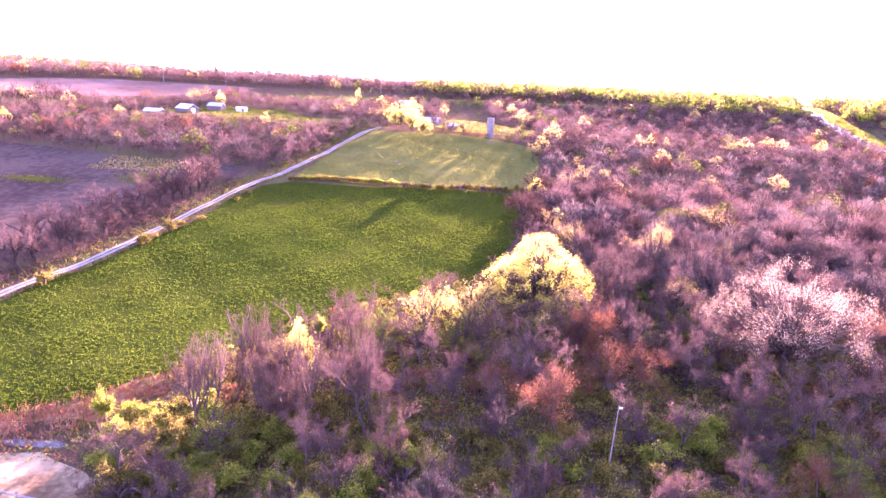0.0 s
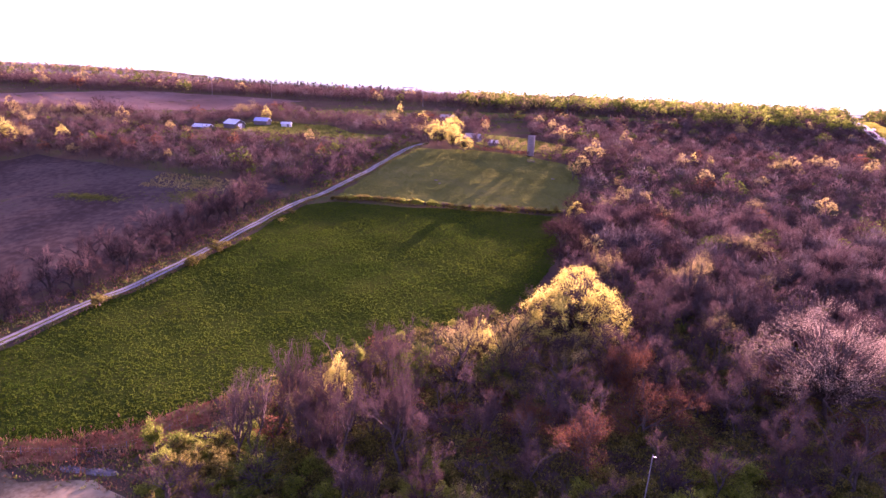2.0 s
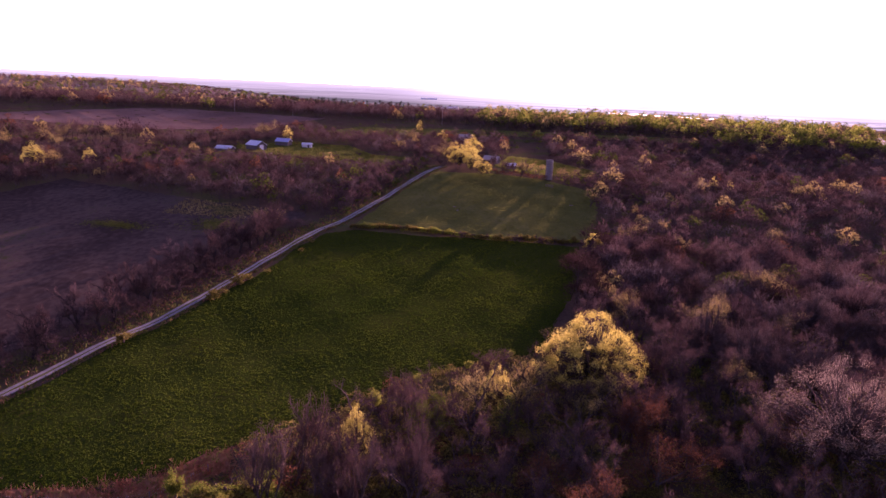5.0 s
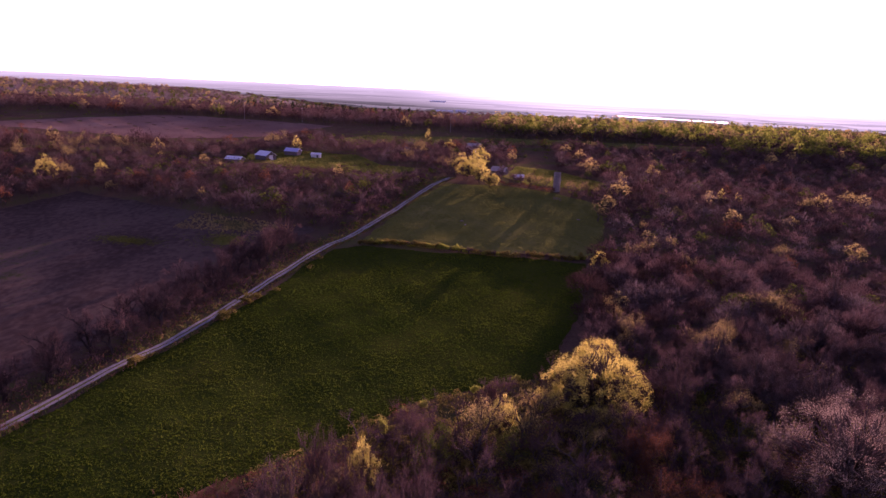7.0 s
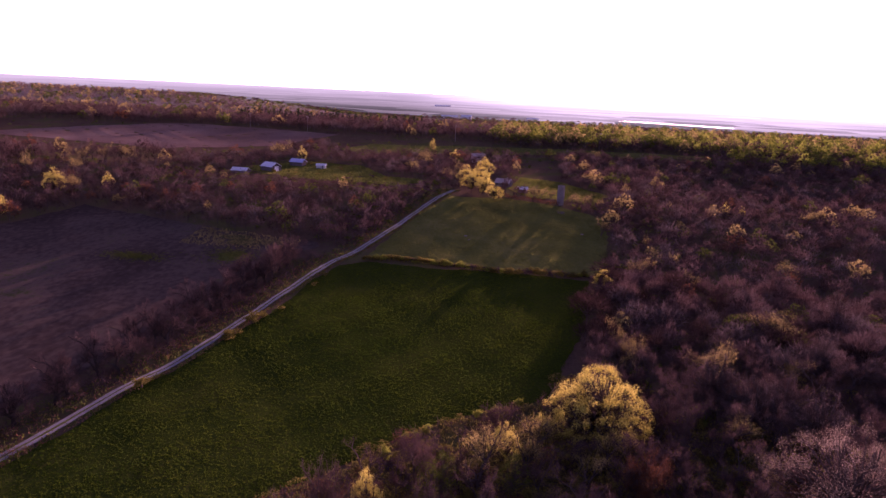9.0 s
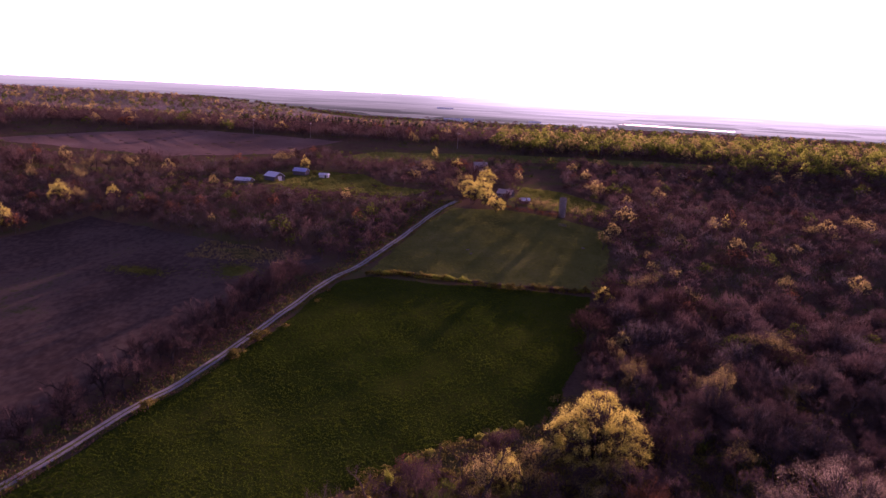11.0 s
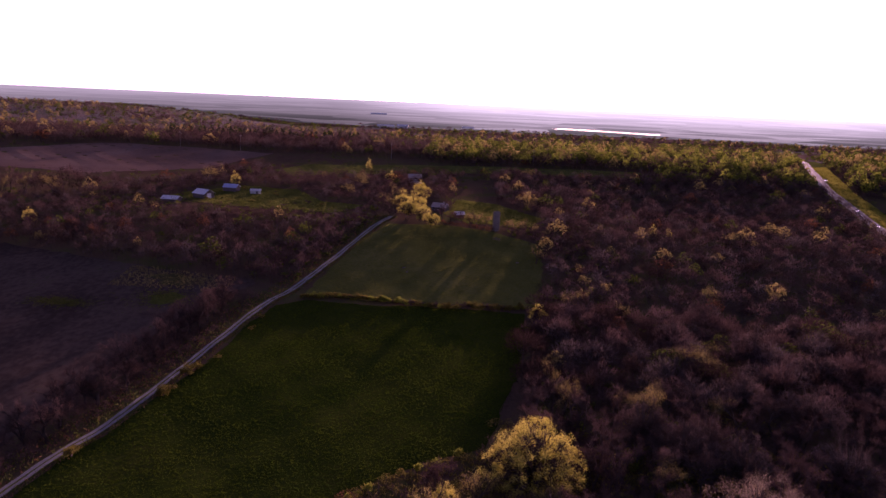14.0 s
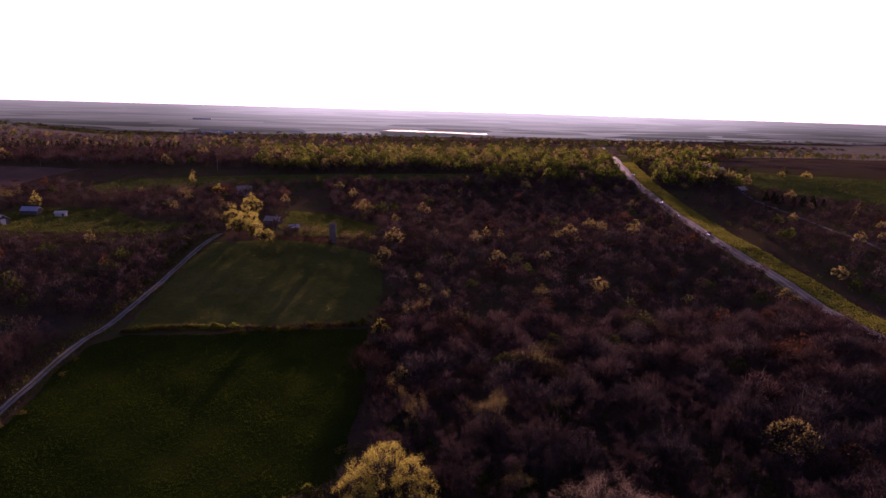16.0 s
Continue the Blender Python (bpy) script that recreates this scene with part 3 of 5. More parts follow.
for title, n, tall, wide, mat, text in (("yard_weeds", 9000, 0.4, 0.22, GRASS, "green weeds round the gravel yard"), ("yard_dry_weeds", 9000, 0.45, 0.2, DRY, "dry brown weeds round the gravel yard")):
    x, y = rg.uniform(-84, -18, n), rg.uniform(50, 96, n)
    m = ~inside(x, y, FIELD) & ~inside(x + rg.normal(size=n) * 0.8, y + rg.normal(size=n) * 0.8, LOT) & (rg.uniform(size=n) < 0.35 + 0.65 * (np.sin(x * 0.7 + 2 * np.sin(y * 0.5)) * (1 if mat is GRASS else -1) > 0))
    blades(title, x[m], y[m], tall, wide, mat, text, 3)
x, y = rg.uniform(-30, 100, 26000), 46 + 84 * rg.uniform(size=26000) ** 1.3
m = free(x, y)
blades("forest_weeds", x[m], y[m], 0.5, 0.3, LEAF_OLIVE, "low weeds and brambles on the forest floor", 4)
rg = np.random.RandomState(69)
for title, cx, cy, sx, sy, n in (("stubble_weeds", -122, 200, 5, 2.0, 700), ("stubble_weeds", -93, 208, 5, 4, 900)):
    blades(title, cx + sx * rg.normal(size=n), cy + sy * rg.normal(size=n), 0.3, 0.25, GRASS, "green weeds grown up in the stubble", n)
rg = np.random.RandomState(68)
dp = spline(DRIVE, 1.5)
for title, n, mat, text in (("drive_grass", 3000, GRASS, "rough green grass beside the farm drive"), ("drive_dry_grass", 1800, DRY, "dry brown grass beside the farm drive")):
    k = rg.randint(0, len(dp), n)
    o = np.where(rg.uniform(size=n) < 0.7, rg.uniform(-8, -1.5, n), rg.uniform(1.4, 2.6, n))
    blades(title, dp[k, 0] + o, dp[k, 1] + rg.uniform(-1, 1, n), 0.5, 0.25, mat, text, 5)
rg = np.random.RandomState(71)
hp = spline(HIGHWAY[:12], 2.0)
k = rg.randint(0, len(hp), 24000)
blades("verge_grass", hp[k, 0] + rg.uniform(4.5, 17, 24000), hp[k, 1] + rg.uniform(-1, 1, 24000), 0.6, 0.45, SUNLIT_BLADE, "tall highway verge grass, coloured yellow-green as if sunlit", 1)
for title, poly, n, text in (("meadow_grass", MEADOW, 21000, "short grass tufts of the meadow"), ("farmyard_grass", FARM_GRASS, 9000, "grass tufts round the farm sheds"),
                             ("silo_grass", SILO_GRASS, 8000, "sunlit grass tufts behind the silo"), ("pasture_grass", RIGHT_FIELD, 14000, "grass tufts of the far pasture"),
                             ("strip_grass", STRIP_GRASS, 9000, "grass tufts of the pasture strip")):
    x, y = spread_in(poly, n, 72)
    blades(title, x, y, 0.2 if n > 20000 else 0.45, 0.2 if n > 20000 else 0.36, GRASS, text, 2)


# ---- trees ----
def unit(v):
    return v / (np.linalg.norm(v) + 1e-9)


def prism(segs, sides=3):
    """Tapered limbs from (p0, p1, r0, r1) rows, as triangles."""
    V, F = [], []
    for p0, p1, r0, r1 in segs:
        d = unit(p1 - p0)
        a = unit(np.cross(d, (0.3, 0.9, 0.31) if abs(d[2]) > 0.9 else (0, 0, 1.0)))
        b = np.cross(d, a)
        k = len(V)
        for p, r in ((p0, r0), (p1, r1)):
            for s in range(sides):
                t = 2 * math.pi * s / sides
                V.append(p + r * (math.cos(t) * a + math.sin(t) * b))
        for s in range(sides):
            n = (s + 1) % sides
            F += [(k + s, k + n, k + sides + n), (k + s, k + sides + n, k + sides + s)]
    return np.array(V), np.array(F)


def skeleton_of(rg, levels, fork, open_, lean=0.12, trunk=0.34, up=0.25, leader=0.5):
    """Limbs and tips of a tree about 1 high."""
    segs, tips = [], []

    def grow(p, d, L, r, lv):
        mid = p + d * L * 0.5 + rg.normal(size=3) * L * 0.05
        end = mid + unit(d + rg.normal(size=3) * 0.15) * L * 0.5
        if lv == levels:
            segs.append((p, end, r, r * 0.7))
        else:
            segs.append((p, mid, r, r * 0.88))
            segs.append((mid, end, r * 0.88, r * 0.76))
        if lv >= 1:
            tips.append((mid, unit(d + rg.normal(size=3) * 0.8)))
        if lv == levels:
            tips.append((end, d))
            return
        n = fork if rg.uniform() < 0.6 else fork + 1
        ph = rg.uniform(0, 6.28)
        for k in range(n):
            t = ph + 6.28 * k / n + rg.uniform(-0.5, 0.5)
            a = unit(np.cross(d, (0.2, 0.5, 0.84)))
            b = np.cross(d, a)
            first = k == 0
            o = open_ * rg.uniform(0.6, 1.3) * (1 - leader if first else 1)
            nd = unit(d + o * (math.cos(t) * a + math.sin(t) * b) + np.array((0, 0, up)))
            start = end if first or rg.uniform() < 0.4 else mid
            grow(start, nd, L * (rg.uniform(0.78, 0.95) if first else rg.uniform(0.55, 0.85)), r * (0.74 if first else 0.6), lv + 1)

    grow(np.zeros(3), unit(np.array((rg.uniform(-lean, lean), rg.uniform(-lean, lean), 1.0))), trunk, 0.022, 0)
    return segs, tips


def tree_meshes(seed, levels=4, fork=2, open_=0.75, cover="twig", per_tip=9, mat=TWIG, size=0.03, height=10.0, width=8.0,
                low=0.0, trunk=0.24, up=0.25, spread=0.045, leader=0.5, dome=0, thick=1.0, bark=BARK):
    """Trunk and crown meshes of a tree of that height and width."""
    rg = np.random.RandomState(seed)
    segs, tips = skeleton_of(rg, levels, fork, open_, trunk=trunk, up=up, leader=leader)
    if dome:
        segs, tips = segs[:14], []
        lobes = []
        for k in range(13):
            t = 2.4 * k + rg.uniform(-0.4, 0.4)
            r = 0.0 if k == 0 else 0.2 + 0.014 * k + rg.uniform(-0.04, 0.04)
            lobes.append((np.array((r * math.cos(t), r * math.sin(t), 0.76 - 0.95 * r + rg.uniform(-0.05, 0.05))), rg.uniform(0.19, 0.25)))
        while len(tips) < dome:
            lc, lr = lobes[rg.randint(13)]
            q = unit(rg.normal(size=3) + np.array((0, 0, 0.3)))
            p = lc + q * lr * rg.uniform(0.8, 1.03)
            if any(np.linalg.norm(p - c) < 0.7 * r for c, r in lobes):
                continue
            base = np.array((0, 0, rg.uniform(0.15, 0.42)))
            mid = base * 0.45 + p * 0.55 + rg.normal(size=3) * 0.03
            segs.append((base, mid, 0.009, 0.006))
            segs.append((mid, p, 0.006, 0.002))
            tips.append((p, q))
    tp = np.array([t[0] for t in tips])
    td = np.array([t[1] for t in tips])
    TV, TF = prism([(a, b, r0 * thick, r1 * thick) for a, b, r0, r1 in segs])
    keep = tp[:, 2] > low * tp[:, 2].max()
    tp, td = tp[keep], td[keep]
    pad = 0.03 if cover == "twig" else spread
    both = np.concatenate([TV, tp - pad, tp + pad])
    lo, hi = np.percentile(both, 0.5, axis=0), np.percentile(both, 99.5, axis=0)
    hi[2] = both[:, 2].max()
    k = np.array((width / (hi[0] - lo[0]), width / (hi[1] - lo[1]), height / hi[2]))
    TV, tp = TV * k, tp * k
    c = np.repeat(tp, per_tip, 0)
    d = np.repeat(td, per_tip, 0)
    n = len(c)
    unit_m = (height + width) / 2
    if cover == "twig":
        d = d + rg.normal(size=(n, 3)) * 0.45 + np.array((0, 0, 0.15))
        c = c + rg.normal(size=(n, 3)) * 0.02 * unit_m
        CV, CF = flakes(c, d, 0.08 * unit_m, size * 0.1 * unit_m, rg)
        return tri_mesh("trunk", TV, TF, bark), tri_mesh("crown", CV, CF, mat), height, width
    c = c + rg.normal(size=(n, 3)) * spread * unit_m
    CV, CF = flakes(c, rg.normal(size=(n, 3)), size * 0.1 * unit_m, size * 0.1 * unit_m, rg)
    ix = np.zeros(len(CF))
    if dome:
        # bare twigs in the lower and inner part of the crown
        m = 9 * len(tp)
        q = np.repeat(tp, 9, 0) * rg.uniform(0.55, 0.95, (m, 1)) * (1, 1, 0.9)
        BV, BF = flakes(q, np.repeat(td, 9, 0) + rg.normal(size=(m, 3)) * 0.5, 0.07 * unit_m, 0.005 * unit_m, rg)
        CV, CF, ix = np.concatenate([CV, BV]), np.concatenate([CF, BF + len(CV)]), np.concatenate([ix, np.ones(len(BF))])
    return tri_mesh("trunk", TV, TF, BARK), tri_mesh("crown", CV, CF, mat, TWIG, index=ix), height, width


KINDS = {}


def kind(key, name, category, labels, variants):
    KINDS[key] = (name, category, labels, variants)


kind("bare", "bare_tree", "tree", ["leafless grey-brown tree with fine purple-grey twigs"],
     [tree_meshes(11 + s, levels=5, open_=0.8, per_tip=26, size=0.022, height=10, width=7, thick=0.9) for s in range(6)])
kind("row", "bare_tree", "tree", ["gnarled leafless tree with dark spreading limbs"],
     [tree_meshes(31 + s, levels=5, open_=1.0, per_tip=14, mat=TWIG, size=0.028, height=10, width=9, up=0.25, leader=0.4, thick=1.5, bark=BARK_DARK) for s in range(3)])
kind("slim", "bare_tree", "tree", ["tall slender leafless tree with upright grey limbs"],
     [tree_meshes(41 + s, levels=5, open_=0.45, per_tip=11, size=0.024, height=12, width=4.5, trunk=0.4, up=0.35, thick=1.2, low=0.4) for s in range(3)])
kind("red", "budding_tree", "tree", ["small tree covered in rusty red buds"],
     [tree_meshes(51 + s, levels=5, cover="leaf", per_tip=40, mat=TWIG_RED, size=0.115, height=8, width=7) for s in range(2)])
kind("bud", "budding_tree", "tree", ["tree with pale yellowish buds over visible limbs"],
     [tree_meshes(61 + s, levels=5, cover="leaf", per_tip=24, mat=BUD, size=0.135, height=10, width=7.5, low=0.45, thick=1.5) for s in range(3)])
kind("yellow", "leafing_tree", "tree", ["tree in fresh yellow-green leaf lit from behind"],
     [tree_meshes(71 + s, levels=5, cover="leaf", per_tip=70, mat=LEAF_YEL, size=0.16, height=10, width=7, spread=0.032, dome=110) for s in range(3)])
kind("tall", "leafing_tree", "tree", ["narrow upright tree in bright yellow leaf"],
     [tree_meshes(75 + s, levels=5, cover="leaf", per_tip=36, mat=LEAF_YEL, size=0.22, height=11, width=4.2, spread=0.03, dome=70) for s in range(2)])
kind("green", "leafing_tree", "tree", ["tree in new green leaf"],
     [tree_meshes(81 + s, levels=5, cover="leaf", per_tip=40, mat=LEAF_GRN, size=0.19, height=9, width=7, spread=0.036, dome=70) for s in range(3)])
kind("blossom", "blossoming_tree", "tree", ["broad tree covered in pale pinkish white blossom"],
     [tree_meshes(91, cover="leaf", per_tip=150, mat=BLOSSOM, size=0.06, height=17, width=20, spread=0.03, dome=170, thick=1.1)])
kind("bigyellow", "leafing_tree", "tree", ["large round-crowned tree in young golden leaf"],
     [tree_meshes(95 + s, levels=6, open_=0.85, cover="leaf", per_tip=95, mat=LEAF_YEL, size=0.1, height=15.5, width=15, spread=0.024, dome=300) for s in range(2)])
kind("roundbare", "bare_tree", "tree", ["broad round-crowned tree with dense reddish brown twigs"],
     [tree_meshes(141 + s, cover="leaf", per_tip=60, mat=TWIG_PALE, size=0.06, height=12.5, width=12, spread=0.03, dome=230, thick=1.0) for s in range(3)])
kind("shrub", "shrub", "shrub", ["low green shrub in new leaf"],
     [tree_meshes(101 + s, levels=3, fork=3, open_=1.0, cover="leaf", per_tip=30, mat=LEAF_OLIVE, size=0.46, height=3, width=4, trunk=0.12, up=0.1, spread=0.06, leader=0.1) for s in range(3)])
kind("yshrub", "shrub", "shrub", ["bright yellow-green shrub in young leaf"],
     [tree_meshes(111 + s, levels=3, fork=3, open_=0.9, cover="leaf", per_tip=34, mat=LEAF_LIME, size=0.42, height=3, width=3.4, trunk=0.12, spread=0.07, leader=0.1) for s in range(2)])
kind("bareshrub", "shrub", "shrub", ["leafless brown thicket shrub"],
     [tree_meshes(121 + s, levels=3, fork=3, open_=0.9, per_tip=20, size=0.07, height=4, width=4, trunk=0.12, leader=0.1) for s in range(2)])


def conifer_meshes(seed):
    rg = np.random.RandomState(seed)
    TV, TF = prism([(np.zeros(3), np.array((0, 0, 6.0)), 0.14, 0.03)])
    n = 1500
    z = 0.6 + 5.6 * rg.uniform(0, 1, n) ** 1.3
    r = (6.3 - z) / 5.7 * 1.9 * rg.uniform(0.5, 1.0, n) ** 0.5
    a = rg.uniform(0, 6.28, n)
    c = np.stack([r * np.cos(a), r * np.sin(a), z], 1)
    d = np.stack([np.cos(a), np.sin(a), np.full(n, -0.35)], 1) + rg.normal(size=(n, 3)) * 0.3
    CV, CF = flakes(c, d, 0.55, 0.22, rg)
    return tri_mesh("trunk", TV, TF, BARK), tri_mesh("crown", CV, CF, NEEDLE), 6.3, 3.8


kind("conifer", "conifer", "tree", ["dark green conifer with drooping branches"], [conifer_meshes(131), conifer_meshes(132)])
pick = random.Random(5)
ROUND = [(48.4, 125.2, 13, 13), (58.8, 120.6, 13, 12), (86.2, 182.1, 13, 13), (81.8, 211.5, 12, 11), (107.6, 134.3, 13, 13), (78.7, 120.6, 13, 12), (120.1, 118.2, 12, 12), (146.1, 159.0, 12, 12), (109.5, 155.6, 12, 12), (105.3, 200.2, 11, 10), (82.0, 141.0, 14, 13), (97.0, 168.0, 13, 12), (70.0, 150.0, 13, 12), (126.0, 180.0, 13, 13), (66.0, 190.0, 11, 10)]


def plant(key, x, y, h=None, w=None, label="", group=""):
    name, category, labels, variants = KINDS[key]
    tm, cm, H, W = pick.choice(variants)
    sz = (h or H * pick.uniform(0.85, 1.15)) / H
    sx = (w or W * sz * pick.uniform(0.8, 1.15)) / W
    e = new(name)
    e.matrix_basis = Matrix.LocRotScale((x, y, gz(x, y) - 0.1), Euler((0, 0, pick.uniform(0, 6.28))), (sx, sx, sz))
    tagged(e, label or labels[0], category, group)
    child("trunk", tm, e)
    child("crown", cm, e)
    return e


for x, y in ((340, 433), (344, 430), (348, 427), (343, 425), (354, 421), (359, 417), (363, 415), (367, 418), (361, 422), (371, 412)):
    plant("conifer", x, y, pick.uniform(6, 8.5), group="conifers beyond the highway")
for x, y, h, w in ((439, 536, 9, 9), (440, 512, 8, 8), (409, 553, 8, 11), (424, 524, 6, 6), (383, 572, 9, 8)):
    plant(pick.choice(["green", "yellow"]), x, y, h, w, group="trees in the far pasture")
plant("blossom", 0, 58.5, 6.5, 6, "small tree in pale blossom above the scrub")
plant("blossom", -34.5, 60.5, 2.6, 3, "pale flowering shrub beside the yard")
for x, y in ((-2, 311.5), (1, 311), (4, 310), (7, 308.5), (10, 307), (13, 305), (16, 303.5), (-5, 312.5)):
    plant("red", x, y, pick.uniform(1.8, 2.8), pick.uniform(3, 4.5), "low red-brown shrub along the meadow top", "shrubs along the meadow top")

# trees and shrubs that stand out, by plan place, height and width
plant("bigyellow", 17.5, 116, 16.2, 17.5, "large round-crowned tree in golden leaf at the field corner")
plant("bud", 6, 109, 11, 8, "budding tree beside a larger golden one")
plant("bud", -3, 98, 11, 8.5, "budding tree with dark forked limbs at the wood's edge")
plant("yellow", 1, 105, 9, 5.5)
plant("bud", 4.5, 103, 10, 5)
plant("yellow", -18.5, 85, 11, 4.4, "narrow tree in bright yellow-green leaf at the field's edge")
plant("green", -10, 90, 9, 6.5)
plant("yshrub", -19, 102, 5, 2)
plant("bud", -22, 78, 11, 3.6)
plant("bud", 27, 143, 10.5, 6.5)
plant("bud", 26, 154, 11, 5)
plant("bud", 46, 139, 12.5, 6)
plant("roundbare", 42.5, 133, 13, 12, "round tree with pale pinkish bare twigs")
plant("roundbare", 54, 127, 13, 11, "round tree with pale pinkish bare twigs")
plant("bud", 67, 172, 10, 15)
plant("bud", 131, 318, 9, 12, "pale budding tree standing above the scrub")
plant("bud", 40, 211, 10, 7.5)
plant("yellow", 27, 198, 8, 5.5)
plant("bud", 55, 207, 8, 4)
plant("red", 23, 86, 9.5, 11, "wide low tree with orange-red buds")
plant("red", 22, 97, 9, 6)
plant("bud", 117, 239, 8, 6)
plant("bud", 33, 260, 8, 5, "small tree at the meadow's edge")
plant("blossom", 52.5, 95, 18.5, 22, "broad tree covered in pale pinkish white blossom")
plant("yshrub", -40, 74, 5, 3)
plant("yshrub", -37, 70, 4, 3.2)
for x, y, h, w in ((-20, 376, 12.5, 9.5), (-19, 331, 12, 9), (-27, 343, 11, 9), (-22.5, 321, 11.5, 9), (-16.5, 316, 10.5, 8.5), (-11, 306, 8, 8), (-43, 438, 8, 7)):
    plant("yellow", x, y, h, w, "golden leafing tree in the farmhouse grove", "trees round the farmhouse")
for x, y, h, w in ((-31, 372, 11, 9), (-37, 358, 9, 8), (-30, 337, 9, 8), (-63, 431, 9, 9), (7, 309, 7, 6)):
    plant("bud", x, y, h, w, "budding tree beside the farmhouse grove", "trees round the farmhouse")
for x, y in ((-34, 345), (-36, 335), (-32, 328), (-24, 322), (-40, 352), (-6, 322), (-2, 318), (3, 314), (8, 312)):
    plant("bare", x, y, pick.uniform(6, 10), pick.uniform(5, 7), group="trees round the farmhouse")
for x, y in ((-141, 346), (-145, 341), (-120, 352), (-108, 352), (-98, 350), (-92, 358), (-100, 372), (-104, 385), (-123, 388), (-84, 350), (-78, 352), (-70, 348), (-88, 340), (-148, 360), (-131, 350)):
    plant(pick.choice(["shrub", "bareshrub", "shrub"]), x, y, pick.uniform(1, 2.4), pick.uniform(2, 4), group="bushes round the farm sheds")
plant("bare", -40, 372, 11, 8)
plant("tall", -131, 396, 10, 5.5, "upright tree in golden leaf beside the sheds")
plant("tall", -63, 480, 10, 4)
plant("bud", -61, 419, 8, 9)
plant("red", -145, 264, 7, 8)
plant("bud", -148, 410, 12, 12)
for x, y, h, w in ((-199, 268, 12, 8), (-194, 228, 12, 7), (-183, 282, 8, 5)):
    plant("yellow", x, y, h, w, "tree in pale yellow leaf among bare woods", "leafing trees of the west wood")
for x, y, h, w in ((-193, 271, 11, 9), (-228, 332, 13, 7), (-207, 340, 12, 8), (-225, 345, 12, 7), (-212, 300, 12, 9), (-236, 300, 12, 8)):
    plant("bud", x, y, h, w, group="leafing trees of the west wood")
plant("red", -162, 274, 7, 7)
plant("bud", 43, 367, 7, 9)
plant("tall", 94, 318, 8, 4)
plant("tall", 103, 322, 7, 3)
plant("bud", 47, 247, 7, 3.5)
plant("bud", 54, 228, 7, 4)
plant("bud", 93, 233, 8, 8)
for x, y in ((10, 313), (14, 310), (24, 306), (29, 303), (36, 300), (42, 296)):
    plant("bud", x, y, pick.uniform(6, 8), pick.uniform(5, 7), group="trees at the meadow top")
for x, y in ((-28.5, 72), (-27, 72.5), (-26, 80), (-22, 76), (-19, 75), (-21, 79), (-16, 73), (-24, 83), (-13, 78), (-30, 75), (-10, 82), (-8, 76)):
    plant("slim", x, y, pick.uniform(11, 14), pick.uniform(3.5, 5), group="slender trees at the wood's edge")
for k, (x, y) in enumerate(((-36, 74), (-34, 75.5), (-31, 77), (-33, 72), (-30, 79), (-28, 76), (-27, 69), (-24, 71), (-36, 66), (-25, 66), (-20, 68), (-16, 68), (-32, 67), (-35, 71), (-30, 72.5), (-29, 69.5), (-23, 74), (-18, 71), (-33, 69.5), (-22, 64), (-28, 63), (-31, 64))):
    plant("yshrub" if k < 12 else "shrub", x, y, pick.uniform(2.4, 3.8), pick.uniform(3.8, 5.4), group="shrubs at the wood's edge")
for x, y, h, w in ((-73.5, 119.5, 2.9, 3.6), (-66.5, 146, 3.1, 4.8), (-65, 156.5, 2.9, 4.2), (-63.5, 160.5, 2.2, 3.2), (-61, 166.5, 1.6, 2.4), (-58, 186, 1.5, 2.2), (-57.5, 196, 1.6, 2.4)):
    plant("shrub", x, y, h, w, "round green bush beside the gravel drive", "bushes along the drive")
for k in range(60):
    t = k / 59
    x = -49 + 73 * t
    y = 213.5 + 1.6 * math.sin(t * 7) - 2.5 * t + pick.uniform(-0.5, 0.5)
    plant(("yshrub", "shrub", "shrub", "shrub", "bareshrub")[pick.randrange(5)], x, y, pick.uniform(1.7, 2.8), pick.uniform(2.4, 3.8), "hedge bush between the crop and the meadow", "hedge bushes")
for x, y in ((-15, 111.5), (-17, 110), (-13.5, 113), (-5, 121), (-1, 123.5), (3, 127)):
    plant("yshrub", x, y, pick.uniform(1.6, 2.6), 2.2, group="shrubs along the crop's edge")
# tree row between the drive and the stubble
for k in range(30):
    t = k / 29
    y = 84 + 118 * t + pick.uniform(-2, 2)
    x = np.interp(y, [84, 121, 150, 200], [-91, -82.5, -77.5, -70.5]) + pick.uniform(-3.5, 1.5)
    plant("row", float(x), float(y), pick.uniform(8.5, 12), pick.uniform(7, 10), group="tree row along the drive")
X, Y = scatter(-94, -60, 84, 216, 2.3, 77)
scrub = []
for x, y in zip(X, Y):
    if near_line(np.array([x]), np.array([y]), DRIVE, 14)[0] and x < np.interp(y, [84, 121, 150, 200], [-87, -78.3, -71.8, -63.2]):
        scrub.append((x, y))

# near woods, tree by tree
ROOM = [(16.2, 114, 8), (6, 107, 5), (-3, 95.5, 5.5), (23, 83, 7), (-10, 87.5, 4.5), (1, 103, 3.5), (52.5, 92, 11), (-18, 82, 3), (20, 66, 4)]
X, Y = scatter(-34, 100, 48, 150, 6.0, 21)
